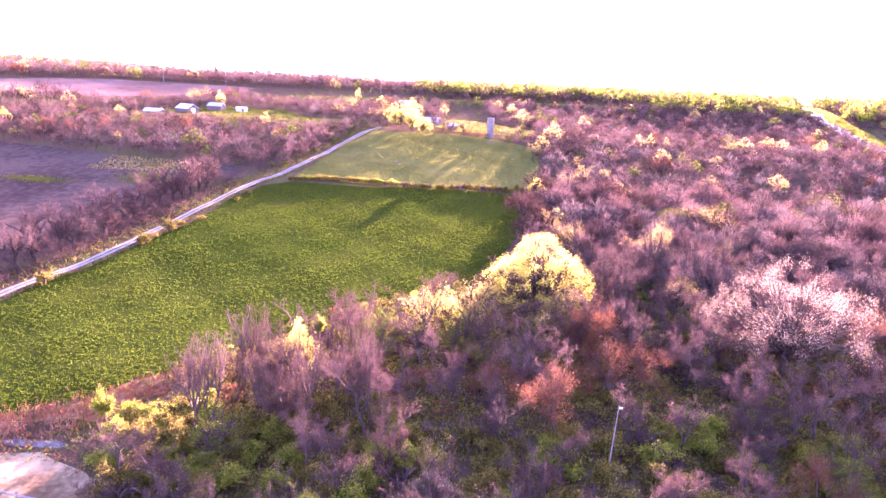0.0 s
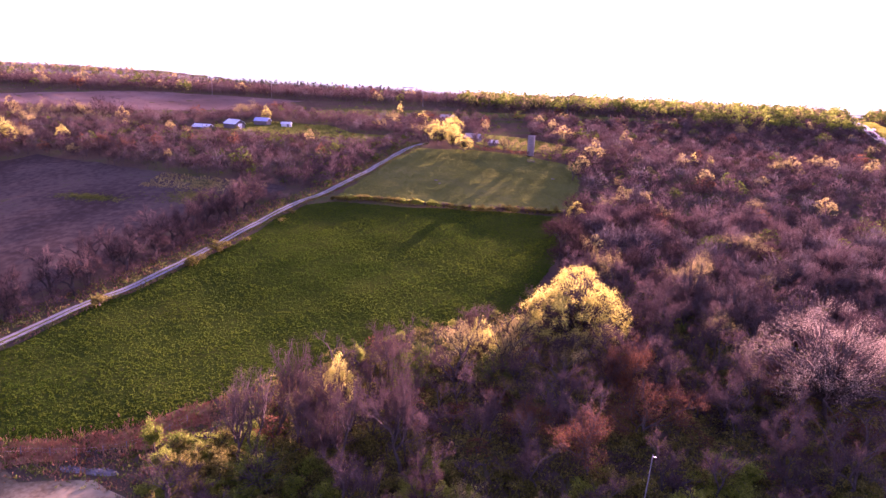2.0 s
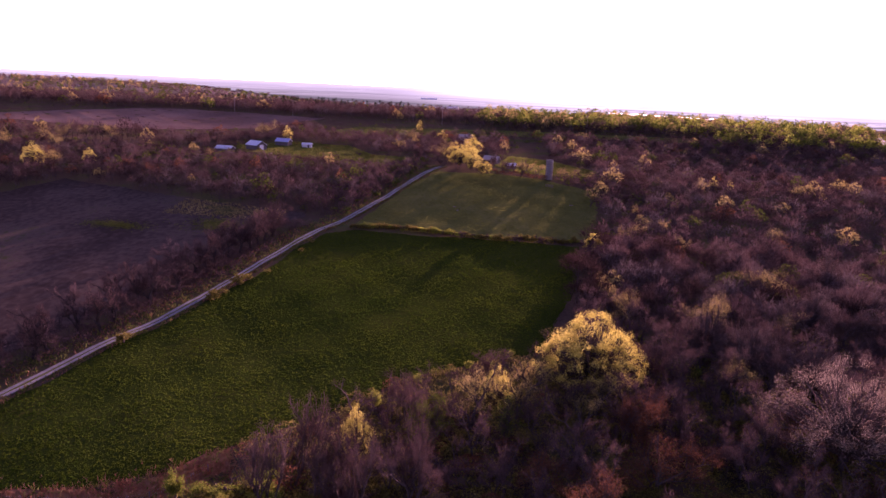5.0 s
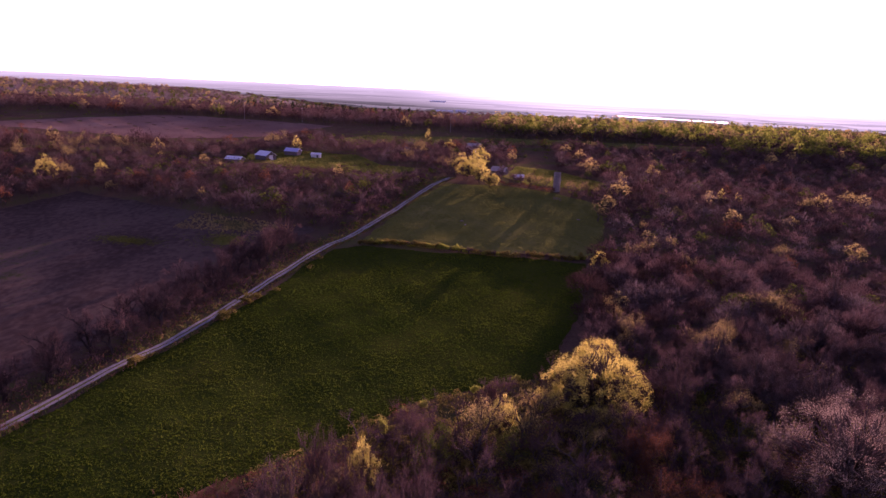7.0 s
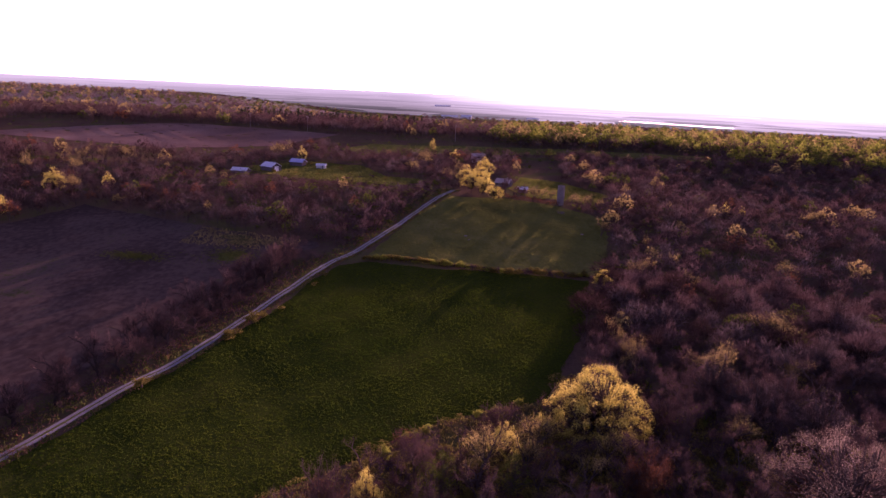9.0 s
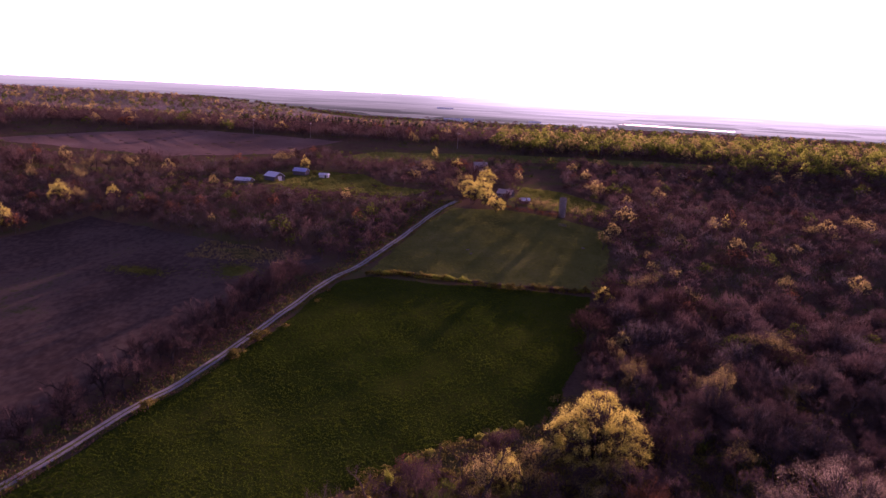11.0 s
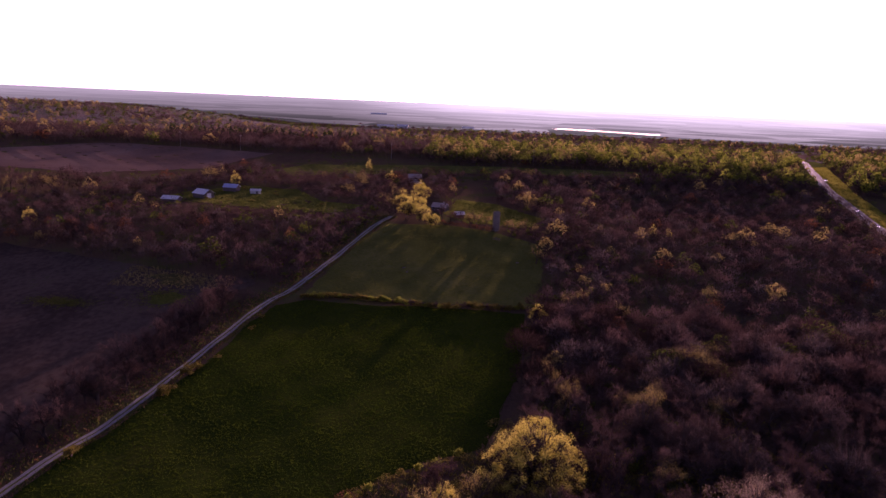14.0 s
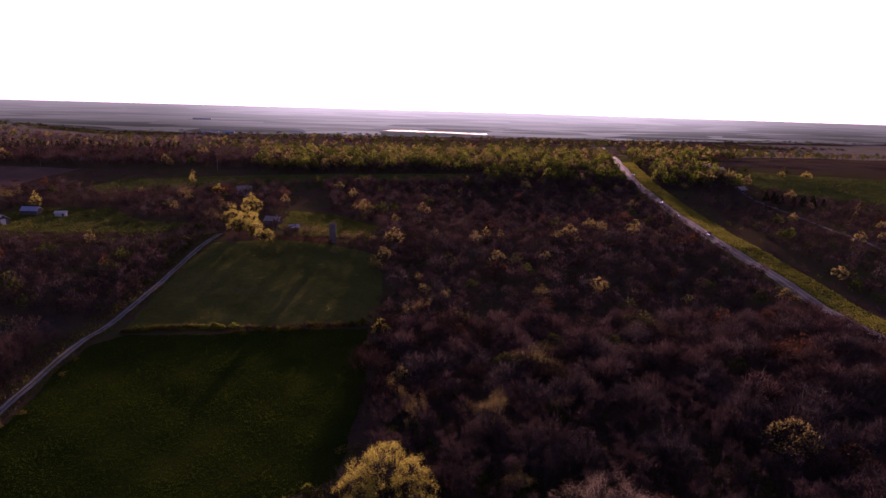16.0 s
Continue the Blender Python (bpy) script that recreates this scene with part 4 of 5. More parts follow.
for x, y in zip(X, Y):
    if (x < -24 and y > 66) or any(inside(x - a, y + b, FIELD) for a, b in ((5, 5), (0, 7), (7, 0))):
        continue
    if any(math.hypot(x - a, y - b) < c for a, b, c in ROOM) or any(math.hypot(x - a, y - b) < 0.42 * d for a, b, c, d in ROUND) or (y < 84 and pick.random() < 0.22):
        continue
    r = pick.random()
    key = "bare" if r < 0.72 else "slim" if r < 0.80 else "bud" if r < 0.845 else "red" if r < 0.94 and y < 110 else "green" if y < 100 else "bare"
    if key in ("bud", "red") and x < -4 and y < 90:
        key = "slim"
    h = pick.uniform(7.5, 12.0) * (0.75 if y < 72 else 0.95)
    plant(key, float(x), float(y), h, group="trees of the near wood")
X, Y = scatter(-34, 72, 50, 112, 3.9, 22)
more = []
for x, y in zip(X, Y):
    if pick.random() < 0.85 and (y > 77 or x > 45):
        more.append((x, y))
    elif pick.random() < 0.85:
        plant(pick.choice(["shrub", "shrub", "shrub", "bareshrub", "yshrub"]) if y < 88 else pick.choice(["shrub", "shrub", "bareshrub"]),
              float(x), float(y), pick.uniform(1.8, 3.4) + (1.0 if y < 78 else 0), pick.uniform(3.6, 5.6), group="undergrowth of the near wood")


for x, y, h, w in ROUND:
    plant("roundbare", x, y, h, w, group="broad trees of the near wood")

# ---- woods further off ----
def rough_tree(seed, n, leaf):
    """A simpler tree, 1 high and 1 wide: stem, limbs and a crown of rounded lobes built from flakes."""
    rg = np.random.RandomState(seed)
    count = 3 if n < 60 else 6 if n < 200 else 9
    lobes = []
    for k in range(count):
        t = 2.4 * k + rg.uniform(-0.5, 0.5)
        r = 0.0 if k == 0 else rg.uniform(0.16, 0.33)
        lobes.append((np.array((r * math.cos(t), r * math.sin(t), 0.74 - 0.9 * r + rg.uniform(-0.05, 0.05))), rg.uniform(0.17, 0.24) * (1.15 if n < 60 else 1)))
    segs = [(np.zeros(3), np.array((0.02, 0.01, 0.5)), 0.022, 0.012)]
    if n > 60:
        segs += [(np.array((0.01, 0.0, rg.uniform(0.2, 0.45))), c, 0.011, 0.004) for c, r in lobes]
    SV, SF = prism(segs, 3)
    P, Q = [], []
    while len(P) < n:
        c, r = lobes[rg.randint(count)]
        q = unit(rg.normal(size=3) + np.array((0, 0, 0.5)))
        p = c + q * r * (rg.uniform(0.8, 1.05) if leaf else rg.uniform(0.45, 1.0))
        if leaf and any(np.linalg.norm(p - d) < 0.75 * e for d, e in lobes):
            continue
        P.append(p)
        Q.append(q)
    P, Q = np.array(P), np.array(Q)
    if leaf:
        f = 1.4 if n < 100 else 1.25 if n < 180 else 1.0 if n < 300 else 0.85 if n < 700 else 0.8
        CV, CF = flakes(P, rg.normal(size=(n, 3)), f / n ** 0.5, f / n ** 0.5, rg)
    else:
        d = Q * 0.6 + unit(np.array((0.0, 0.0, 0.5))) * 0.35 + P * (0.8, 0.8, 0.2) + rg.normal(size=(n, 3)) * 0.3
        CV, CF = flakes(P, d, 0.15, 0.32 / n ** 0.5, rg)
    V = np.concatenate([SV, CV])
    V[:, 2] /= V[:, 2].max()
    V[:, :2] *= 0.5 / np.percentile(abs(V[:, :2]), 99)
    return V, np.concatenate([SF, CF + len(SV)]), np.concatenate([np.zeros(len(SF)), np.ones(len(CF))])


ROUGH = {(lf, n): [rough_tree(200 + s, n, lf) for s in range(6)] for lf in (False, True) for n in (36, 80, 110, 180, 300, 700)}


def woods(name, x, y, h, w, leaf, n, mat, label, seed):
    """A stand of trees as one mesh."""
    rg = np.random.RandomState(seed)
    Vs, Fs, Is, k = [], [], [], 0
    z = ground(x, y) - 0.1
    for a, b, c, hh, ww in zip(x, y, z, h, w):
        V, F, I = ROUGH[(leaf, n)][rg.randint(6)]
        t = rg.uniform(0, 6.28)
        R = np.array(((math.cos(t), -math.sin(t), 0), (math.sin(t), math.cos(t), 0), (0, 0, 1)))
        Vs.append((V * (ww, ww, hh)) @ R.T + (a, b, c))
        Fs.append(F + k)
        Is.append(I)
        k += len(V)
    if Vs:
        tagged(new(name, tri_mesh(name, np.concatenate(Vs), np.concatenate(Fs), BARK, mat, index=np.concatenate(Is))), label, "woods", kind="stuff")


def stand(title, x0, x1, y0, y1, gap, n, seed, shares, hlo, hhi, wf=0.8, keep=None, fade=None):
    X, Y = scatter(x0, x1, y0, y1, gap, seed)
    if keep is not None:
        m = keep(X, Y)
        X, Y = X[m], Y[m]
    rg = np.random.RandomState(seed + 1)
    r = rg.uniform(size=len(X))
    H = (hlo + (hhi - hlo) * rg.uniform(size=len(X)) ** 1.7) * (1 if fade is None else np.interp(Y, *fade))
    W = H * wf * rg.uniform(0.75, 1.3, len(X))
    a = 0.0
    for share, leaf, mat, text in shares:
        m = (r >= a) & (r < a + share)
        a += share
        woods(title, X[m], Y[m], H[m] * (1.15 if leaf and shares is RIDGE else 1), W[m], leaf, n, mat, text, seed + int(a * 100))


BROWN = [(0.525, False, TWIG, "dense leafless purple-brown woods"), (0.22, False, TWIG_GREY, "leafless grey trees in the woods"),
         (0.20, False, TWIG_DARK, "dark brown leafless trees in the woods"), (0.015, True, TWIG_RED, "scattered red-budded trees in the woods"),
         (0.02, True, BUD, "scattered pale budding trees in the woods"), (0.02, True, LEAF_GRN, "scattered green trees in the woods")]
RIDGE = [(0.40, False, TWIG, "leafless trees of the ridge woods"), (0.10, False, TWIG_DARK, "dark leafless trees of the ridge woods"),
         (0.20, True, LEAF_LIME, "yellow-green leafing trees of the ridge woods"),
         (0.20, True, LEAF_GRN, "green leafing trees of the ridge woods"), (0.10, True, BUD, "pale budding trees of the ridge woods")]
stand("scrub_wood", 26, 275, 204, 500, 5.5, 180, 301, BROWN, 4.5, 9.5, 1.0, lambda x, y: x < np.interp(y, [p[1] for p in HIGHWAY], [p[0] for p in HIGHWAY]) - 5.5)
X, Y = scatter(-34, 80, 46, 150, 3.4, 61)
m = (X > -26) | (Y < 66)
m &= np.random.RandomState(2).uniform(size=len(X)) < np.interp(Y, [46, 90, 150], [0.9, 0.6, 0.35])
woods("undergrowth", X[m], Y[m], np.random.RandomState(5).uniform(1.0, 2.6, m.sum()), np.random.RandomState(6).uniform(2.2, 4.2, m.sum()), True, 180, LEAF_OLIVE, "olive green undergrowth under the near wood", 17)
X, Y = np.array(more).T
u = np.random.RandomState(9).uniform(size=len(X))
for lo, hi, mat, text in ((0, 0.5, LEAF_OLIVE, "olive green bushes under the near wood"), (0.5, 0.8, TWIG_RED, "red-brown bushes under the near wood"), (0.8, 1, TWIG_DARK, "dark brown thicket under the near wood")):
    k = (u >= lo) & (u < hi)
    woods("undergrowth", X[k], Y[k], np.random.RandomState(7).uniform(1.8, 3.6, k.sum()), np.random.RandomState(8).uniform(3.6, 5.4, k.sum()), True, 300, mat, text, 18)
stand("near_wood", 8, 112, 150, 204, 6.3, 700, 295, BROWN, 7.5, 12.5, 1.0)
stand("near_wood", 100, 112, 60, 150, 6.0, 700, 298, BROWN, 8, 13, 1.0)
sx, sy = np.array(scrub).T
woods("roadside_scrub", sx, sy, np.random.RandomState(3).uniform(1.4, 3.2, len(sx)), np.random.RandomState(4).uniform(2.0, 3.6, len(sx)), False, 80, TWIG, "brown thicket scrub along the farm drive", 7)
stand("near_wood", 112, 205, 60, 204, 6.5, 700, 311, BROWN, 8, 13, 1.0)
stand("hillside_wood", -250, -36, 228, 345, 5.2, 180, 321, BROWN, 5.5, 10, 0.9, lambda x, y: (y > 200) & (x < np.interp(y, [225, 274, 317, 345], [-56, -47.5, -38.5, -34])), ([228, 280, 345], [1.0, 0.85, 0.5]))
stand("hillside_wood", -420, -190, 215, 470, 6.4, 180, 331, BROWN, 9, 14, 0.65, lambda x, y: (x < -250) | (y > 345))
stand("hillside_wood", -640, -420, 300, 560, 8.0, 110, 335, BROWN, 9, 14, 0.8)
stand("hillside_wood", -190, 0, 345, 470, 5.6, 180, 341, BROWN, 5, 9, 0.95, lambda x, y: ~((abs(x + 16) < 24) & (y < 375)))
stand("hillside_wood", 0, 300, 470, 560, 6.0, 110, 346, BROWN, 5, 8, 1.0, lambda x, y: (x < 150) | (y < 492))
stand("ridge_wood", 150, 300, 492, 532, 7.5, 180, 356, RIDGE, 8, 12, 0.95, lambda x, y: x < np.interp(y, [p[1] for p in HIGHWAY], [p[0] for p in HIGHWAY]) - 9)
stand("ridge_wood", -640, -20, 560, 700, 7.0, 110, 351, BROWN, 8, 13, 0.9)
stand("ridge_wood", -20, 320, 532, 700, 8.0, 180, 361, RIDGE, 9, 14, 0.95, lambda x, y: x < np.interp(y, [500, 570, 640, 700], [262, 286, 312, 340]))
stand("roadside_wood", 235, 400, 180, 620, 6.5, 80, 371, BROWN, 5, 9, 0.9, lambda x, y: (y < 478) & (x > np.interp(y, [180, 290, 436, 570, 640], [226, 245, 287, 329, 352])))
stand("roadside_wood", 345, 520, 575, 760, 7.0, 80, 381, RIDGE, 7, 13, 0.85, lambda x, y: (y > 612) & ((x < 430) | (y > 690)))
stand("roadside_wood", 275, 372, 478, 640, 6.2, 110, 386, RIDGE, 8, 13, 0.85, lambda x, y: x > np.interp(y, [p[1] for p in HIGHWAY], [p[0] for p in HIGHWAY]) + 17)

# dark pines that rise out of the ridge woods
rg = np.random.RandomState(141)
n = 80
px, py, ph = rg.uniform(-285, -100, n), rg.uniform(650, 700, n), rg.uniform(10, 13.5, n)
m = 90
z = rg.uniform(0.2, 1.0, (n, m)) ** 0.8
a = rg.uniform(0, 6.28, (n, m))
r = (1.03 - z) * 0.24 * rg.uniform(0.5, 1.0, (n, m))
c = np.stack([px[:, None] + ph[:, None] * r * np.cos(a), py[:, None] + ph[:, None] * r * np.sin(a), ground(px, py)[:, None] + ph[:, None] * z], 2).reshape(-1, 3)
d = np.stack([np.cos(a), np.sin(a), np.full((n, m), -0.3)], 2).reshape(-1, 3) + rg.normal(size=(n * m, 3)) * 0.3
V, F = flakes(c, d, 1.2, 0.6, rg)
SV, SF = prism([(np.array((x, y, gz(x, y) - 0.1)), np.array((x, y, gz(x, y) + h)), 0.2, 0.03) for x, y, h in zip(px, py, ph)])
tagged(new("pine_belt", tri_mesh("pine_belt", np.concatenate([V, SV]), np.concatenate([F, SF + len(V)]), NEEDLE, BARK, index=np.r_[np.zeros(len(F)), np.ones(len(SF))])),
       "belt of dark green pines in the ridge woods", "woods", kind="stuff")

# low scrub that fills the gaps and margins of the woods
rg = np.random.RandomState(55)
X, Y = [], []
for x0, x1, y0, y1, gap in ((-420, 0, 228, 560, 9.5), (0, 300, 204, 560, 9.5), (225, 430, 180, 620, 7.0), (-70, -34, 225, 320, 3.0), (-175, -40, 306, 345, 3.2), (24, 60, 120, 320, 3.2)):
    gx, gy = np.meshgrid(np.arange(x0, x1, gap), np.arange(y0, y1, gap))
    X.append(gx.ravel() + rg.uniform(-0.5, 0.5, gx.size) * gap)
    Y.append(gy.ravel() + rg.uniform(-0.5, 0.5, gx.size) * gap)
X, Y = np.concatenate(X), np.concatenate(Y)
m = ~near_line(X, Y, DRIVE, 3.0) & ~near_line(X, Y, HIGHWAY, 9) & ~near_line(X - 9, Y, HIGHWAY, 7.5)
for p in OPEN:
    m &= ~inside(X, Y, p)
X, Y = X[m], Y[m]
r = rg.uniform(size=len(X))
for lo, hi, leaf, mat, text in ((0, 0.8, False, TWIG, "low leafless scrub among the woods"), (0.8, 1, True, LEAF_GRN, "low green scrub among the woods")):
    k = (r >= lo) & (r < hi)
    woods("low_scrub", X[k], Y[k], rg.uniform(1.2, 2.8, k.sum()), rg.uniform(2.4, 4.2, k.sum()), leaf, 36, mat, text, 9)

# far western woods take pale twig materials, so distance haze sits in their colour
stand("distant_wood", -1150, -120, 705, 1400, 13.5, 36, 391, [(0.50, False, TWIG_PALE, "distant leafless woods"), (0.34, False, TWIG_GREY, "distant grey leafless woods"), (0.08, True, LEAF_GRN, "distant green trees"), (0.08, True, BUD, "distant pale trees")], 8, 13, 1.0)
stand("distant_wood", -120, 900, 780, 1600, 19.0, 36, 396, [(0.6, False, TWIG, "distant leafless woods"), (0.3, True, LEAF_GRN, "distant green trees"), (0.1, True, BUD, "distant pale trees")], 7, 12, 1.0)

# far belts of trees on the plain
rg = np.random.RandomState(9)
BX, BY = [], []
for k in range(80):
    y0 = 1050 + 640 * (k / 80) ** 1.1
    x0 = rg.uniform(-0.75, 0.85) * y0
    L = rg.uniform(60, 420) * (1 + y0 / 3000)
    m = int(L / 12)
    BX.append(x0 + np.linspace(-L / 2, L / 2, m) + rg.normal(size=m) * 8)
    BY.append(y0 + rg.normal(size=m) * rg.uniform(6, 45) + np.linspace(-1, 1, m) * rg.uniform(-60, 60))
BX, BY = np.concatenate(BX), np.concatenate(BY)
m = ~near_line(BX, BY, HIGHWAY, 25) & ~inside(BX, BY, [(200, 1780), (200, 2040), (600, 2000), (600, 1780)])
BX, BY = BX[m], BY[m]
u = np.random.RandomState(4).uniform(size=len(BX))
for lo, hi, mat, text in ((0, 0.6, TWIG, "far hedgerows of leafless trees on the plain"), (0.6, 1, LEAF_GRN, "far hedgerows of green trees on the plain")):
    k = (u >= lo) & (u < hi)
    woods("far_hedgerow", BX[k], BY[k], rg.uniform(4, 7.5, k.sum()), rg.uniform(9, 18, k.sum()), True, 36, mat, text, 29)
# far fields
rg = np.random.RandomState(12)
for k in range(34):
    y0 = 820 + 1500 * (k / 34) ** 1.2
    x0 = rg.uniform(-0.7, 0.8) * y0
    a, b = rg.uniform(80, 260), rg.uniform(60, 170)
    s = rg.uniform(-40, 40)
    if x0 < 0 and y0 < 1500:
        continue
    q = [(x0 - a, y0 - b), (x0 + a, y0 - b + s), (x0 + a + s, y0 + b), (x0 - a + s, y0 + b)]
    sheet("field_plain", q, 0.5 + 0.03 * k, (RUST_SOIL, PASTURE, SOIL)[k % 3], ("bare brown field", "green field", "grey stubble field")[k % 3] + " far out on the plain", cut=60, wobble=3, seed=k)

# ---- crop tufts ----
rg = np.random.RandomState(31)
n = 90000
x, y = rg.uniform(-84, 24, n), 72 + 140 * rg.uniform(0, 1, n) ** 1.4
m = inside(x, y, FIELD)
x, y = x[m], y[m]
k = 3
c = np.stack([np.repeat(x, k), np.repeat(y, k), np.repeat(ground(x, y) + 0.08, k)], 1) + rg.normal(size=(len(x) * k, 3)) * (0.12, 0.12, 0.01)
d = rg.normal(size=(len(c), 3)) * (1, 1, 0.4) + (0, 0, 0.75)
V, F = flakes(c, d, 0.27, 0.19, rg)
tagged(new("crop_leaves", tri_mesh("crop_leaves", V, F, CROP_LEAF)), "low clumps of green crop leaves", "crop", kind="stuff")


# ---- buildings ----
def gable(name, x, y, turn, L, W, eaves, ridge, wall_mat, roof_mat, label, doors=(), windows=(), over=0.35, chimney=False):
    """A gabled building: walls, two roof slopes, doors and windows."""
    b = thing(name, x, y, label, "building", turn=turn, sink=0.3)
    bm = bmesh.new()
    box(bm, -L / 2, L / 2, -W / 2, W / 2, 0, eaves)
    for s in (-1, 1):
        t = [bm.verts.new((s * L / 2, -W / 2, eaves)), bm.verts.new((s * L / 2, W / 2, eaves)), bm.verts.new((s * L / 2, 0, ridge - 0.05))]
        bm.faces.new(t if s > 0 else t[::-1])
    part("wall", bm, wall_mat, b)
    rise, run = ridge - eaves, W / 2
    for s in (-1, 1):
        bm = bmesh.new()
        k = 1 + over / run
        e, r = (s * run * k, ridge - rise * k), (0, ridge)
        n = Vector((0, s * rise, run)).normalized() * 0.12
        v = [(xx, yy, zz) for yy, zz in (e, r) for xx in (-L / 2 - over, L / 2 + over)]
        lo = [bm.verts.new(p) for p in v]
        hi = [bm.verts.new((p[0], p[1] + n.y, p[2] + n.z)) for p in v]
        for f in ((0, 1, 3, 2), (4, 6, 7, 5), (0, 4, 5, 1), (2, 3, 7, 6), (0, 2, 6, 4), (1, 5, 7, 3)):
            bm.faces.new([(lo + hi)[q] for q in f])
        bmesh.ops.recalc_face_normals(bm, faces=bm.faces[:])
        rf = part("roof_slope", bm, roof_mat, b)
        if roof_mat in (TIN_BLUE, TIN_DARK, TIN_WHITE):
            for q in range(1, int(L)):
                bm = bmesh.new()
                xx = -L / 2 + q
                tube(bm, (xx, e[0] + n.y, e[1] + n.z), (xx, r[0] + n.y, r[1] + n.z), 0.04, 0.04, 4)
                part("seam", bm, roof_mat, rf)
    for side, u, w, h, mat in doors:
        bm = bmesh.new()
        if side == "end":
            box(bm, L / 2, L / 2 + 0.06, u - w / 2, u + w / 2, 0.3, 0.3 + h, 0.02)
        else:
            box(bm, u - w / 2, u + w / 2, -W / 2 - 0.06, -W / 2, 0.3, 0.3 + h, 0.02)
        part("door", bm, mat, b)
    for u, w, z0, h in windows:
        bm = bmesh.new()
        box(bm, u - w / 2 - 0.08, u + w / 2 + 0.08, -W / 2 - 0.05, -W / 2, z0 - 0.08, z0 + h + 0.08)
        wf = part("window", bm, SIDING, b)
        bm = bmesh.new()
        box(bm, u - w / 2, u + w / 2, -W / 2 - 0.07, -W / 2 - 0.055, z0, z0 + h)
        part("pane", bm, GLASS, wf)
    if chimney:
        bm = box(bmesh.new(), L * 0.2, L * 0.2 + 0.7, -0.35, 0.35, ridge - 0.6, ridge + 0.9, 0.03)
        part("chimney", bm, CONCRETE, b)
    return b


gable("barn", -135.5, 357, -28, 8.5, 7, 3.0, 5.0, BOARD, TIN_BLUE, "weathered board barn with a pale blue tin roof",
      doors=(("end", 0, 2.8, 2.8, TIN_WHITE),))
gable("machine_shed", -129, 383, -10, 8, 5, 2.6, 4.2, BOARD, TIN_DARK, "dark shed with a deep blue tin roof", doors=(("front", -1, 2.4, 2.2, BOARD),))
gable("storage_shed", -113, 376, 5, 5.2, 3, 2.2, 3.0, SIDING, TIN_WHITE, "small white shed on mown grass", doors=(("front", 1, 1.0, 1.9, BOARD),))
gable("long_shed", -146.5, 342, -6, 8.5, 5, 1.6, 2.9, BOARD, TIN_WHITE, "long low shed with a white tin roof")
gable("farmhouse", -8, 350, -18, 7.5, 5.5, 2.6, 4.4, BOARD, SHINGLE, "old farmhouse with a grey shingle roof", windows=((-2.5, 1, 1.4, 1.3), (0, 1, 1.4, 1.3)),
      doors=(("front", 2.6, 1.0, 2.0, BOARD),), chimney=True)
gable("garden_shed", 2, 333, 15, 4.4, 3.2, 2.2, 3.3, BOARD, TIN_WHITE, "small shed with a bright white roof")
gable("house", -28, 445, 10, 8.5, 7, 3.2, 6.0, SIDING, SHINGLE, "house with grey gabled roof among trees", windows=((-3, 1.2, 1.4, 1.3), (2.5, 1.2, 1.4, 1.3)), chimney=True)
gable("farm_building", 367, 569, -10, 26, 11, 4, 6.5, SIDING, TIN_WHITE, "long white farm building beyond the highway", doors=(("front", 4, 4, 3, BOARD),))
gable("farm_shed", 384, 560, -10, 11, 7, 3, 4.6, BOARD, TIN_WHITE, "small shed beside a white farm building")
gable("house", 340, 463, 20, 8, 6.5, 3, 5.2, BOARD, SHINGLE, "pale house with grey roof beside the side road", windows=((-2.5, 1.2, 1.4, 1.3), (2.5, 1.2, 1.4, 1.3)), chimney=True)
gable("warehouse", -138, 1640, 0, 26, 18, 7, 10, SIDING, TIN_WHITE, "distant white industrial building on the plain")
gable("warehouse", -180, 1660, 8, 40, 16, 5, 7, SIDING, TIN_WHITE, "distant low white building on the plain")
gable("warehouse", -310, 2600, 5, 60, 24, 5, 8, SIDING, TIN_WHITE, "distant low white building on the plain")
gable("warehouse", 20, 1750, 12, 30, 14, 5, 7, SIDING, TIN_WHITE, "distant low white building on the plain")

# old silo
silo = thing("silo", 19, 306, "old roofless grey concrete stave silo", "silo", sink=0.3)
bm = bmesh.new()
ring = []
for z, r in ((0, 1.6), (9.0, 1.6), (9.0, 1.42), (0.2, 1.42)):
    ring.append([bm.verts.new((r * math.cos(6.2832 * k / 24), r * math.sin(6.2832 * k / 24), z)) for k in range(24)])
for a, b in zip(ring[:-1], ring[1:]):
    for k in range(24):
        bm.faces.new((a[k], a[(k + 1) % 24], b[(k + 1) % 24], b[k]))
bmesh.ops.recalc_face_normals(bm, faces=bm.faces[:])
part("shell", bm, CONCRETE, silo)
for q in range(9):
    bm = bmesh.new()
    m = [bmesh.ops.create_cone(bm, cap_ends=False, segments=24, radius1=1.63, radius2=1.63, depth=0.08, matrix=Matrix.Translation((0, 0, 0.6 + q)))]
    part("hoop", bm, STEEL, silo)
bm = box(bmesh.new(), -0.35, 0.35, -1.85, -1.55, 0.2, 8.4, 0.03)
part("chute", bm, CONCRETE, silo)

# poles
pole = thing("utility_pole", 20, 67.5, "bleached leaning wooden pole in the scrub", "pole", sink=0.4)
part("pole", tube(bmesh.new(), (-0.35, 0, 0), (0.1, 0, 9.6), 0.095, 0.065, 10), POLEWOOD, pole)
part("bracket", box(bmesh.new(), 0.1, 0.5, -0.03, 0.03, 9.3, 9.36), STEEL, pole)
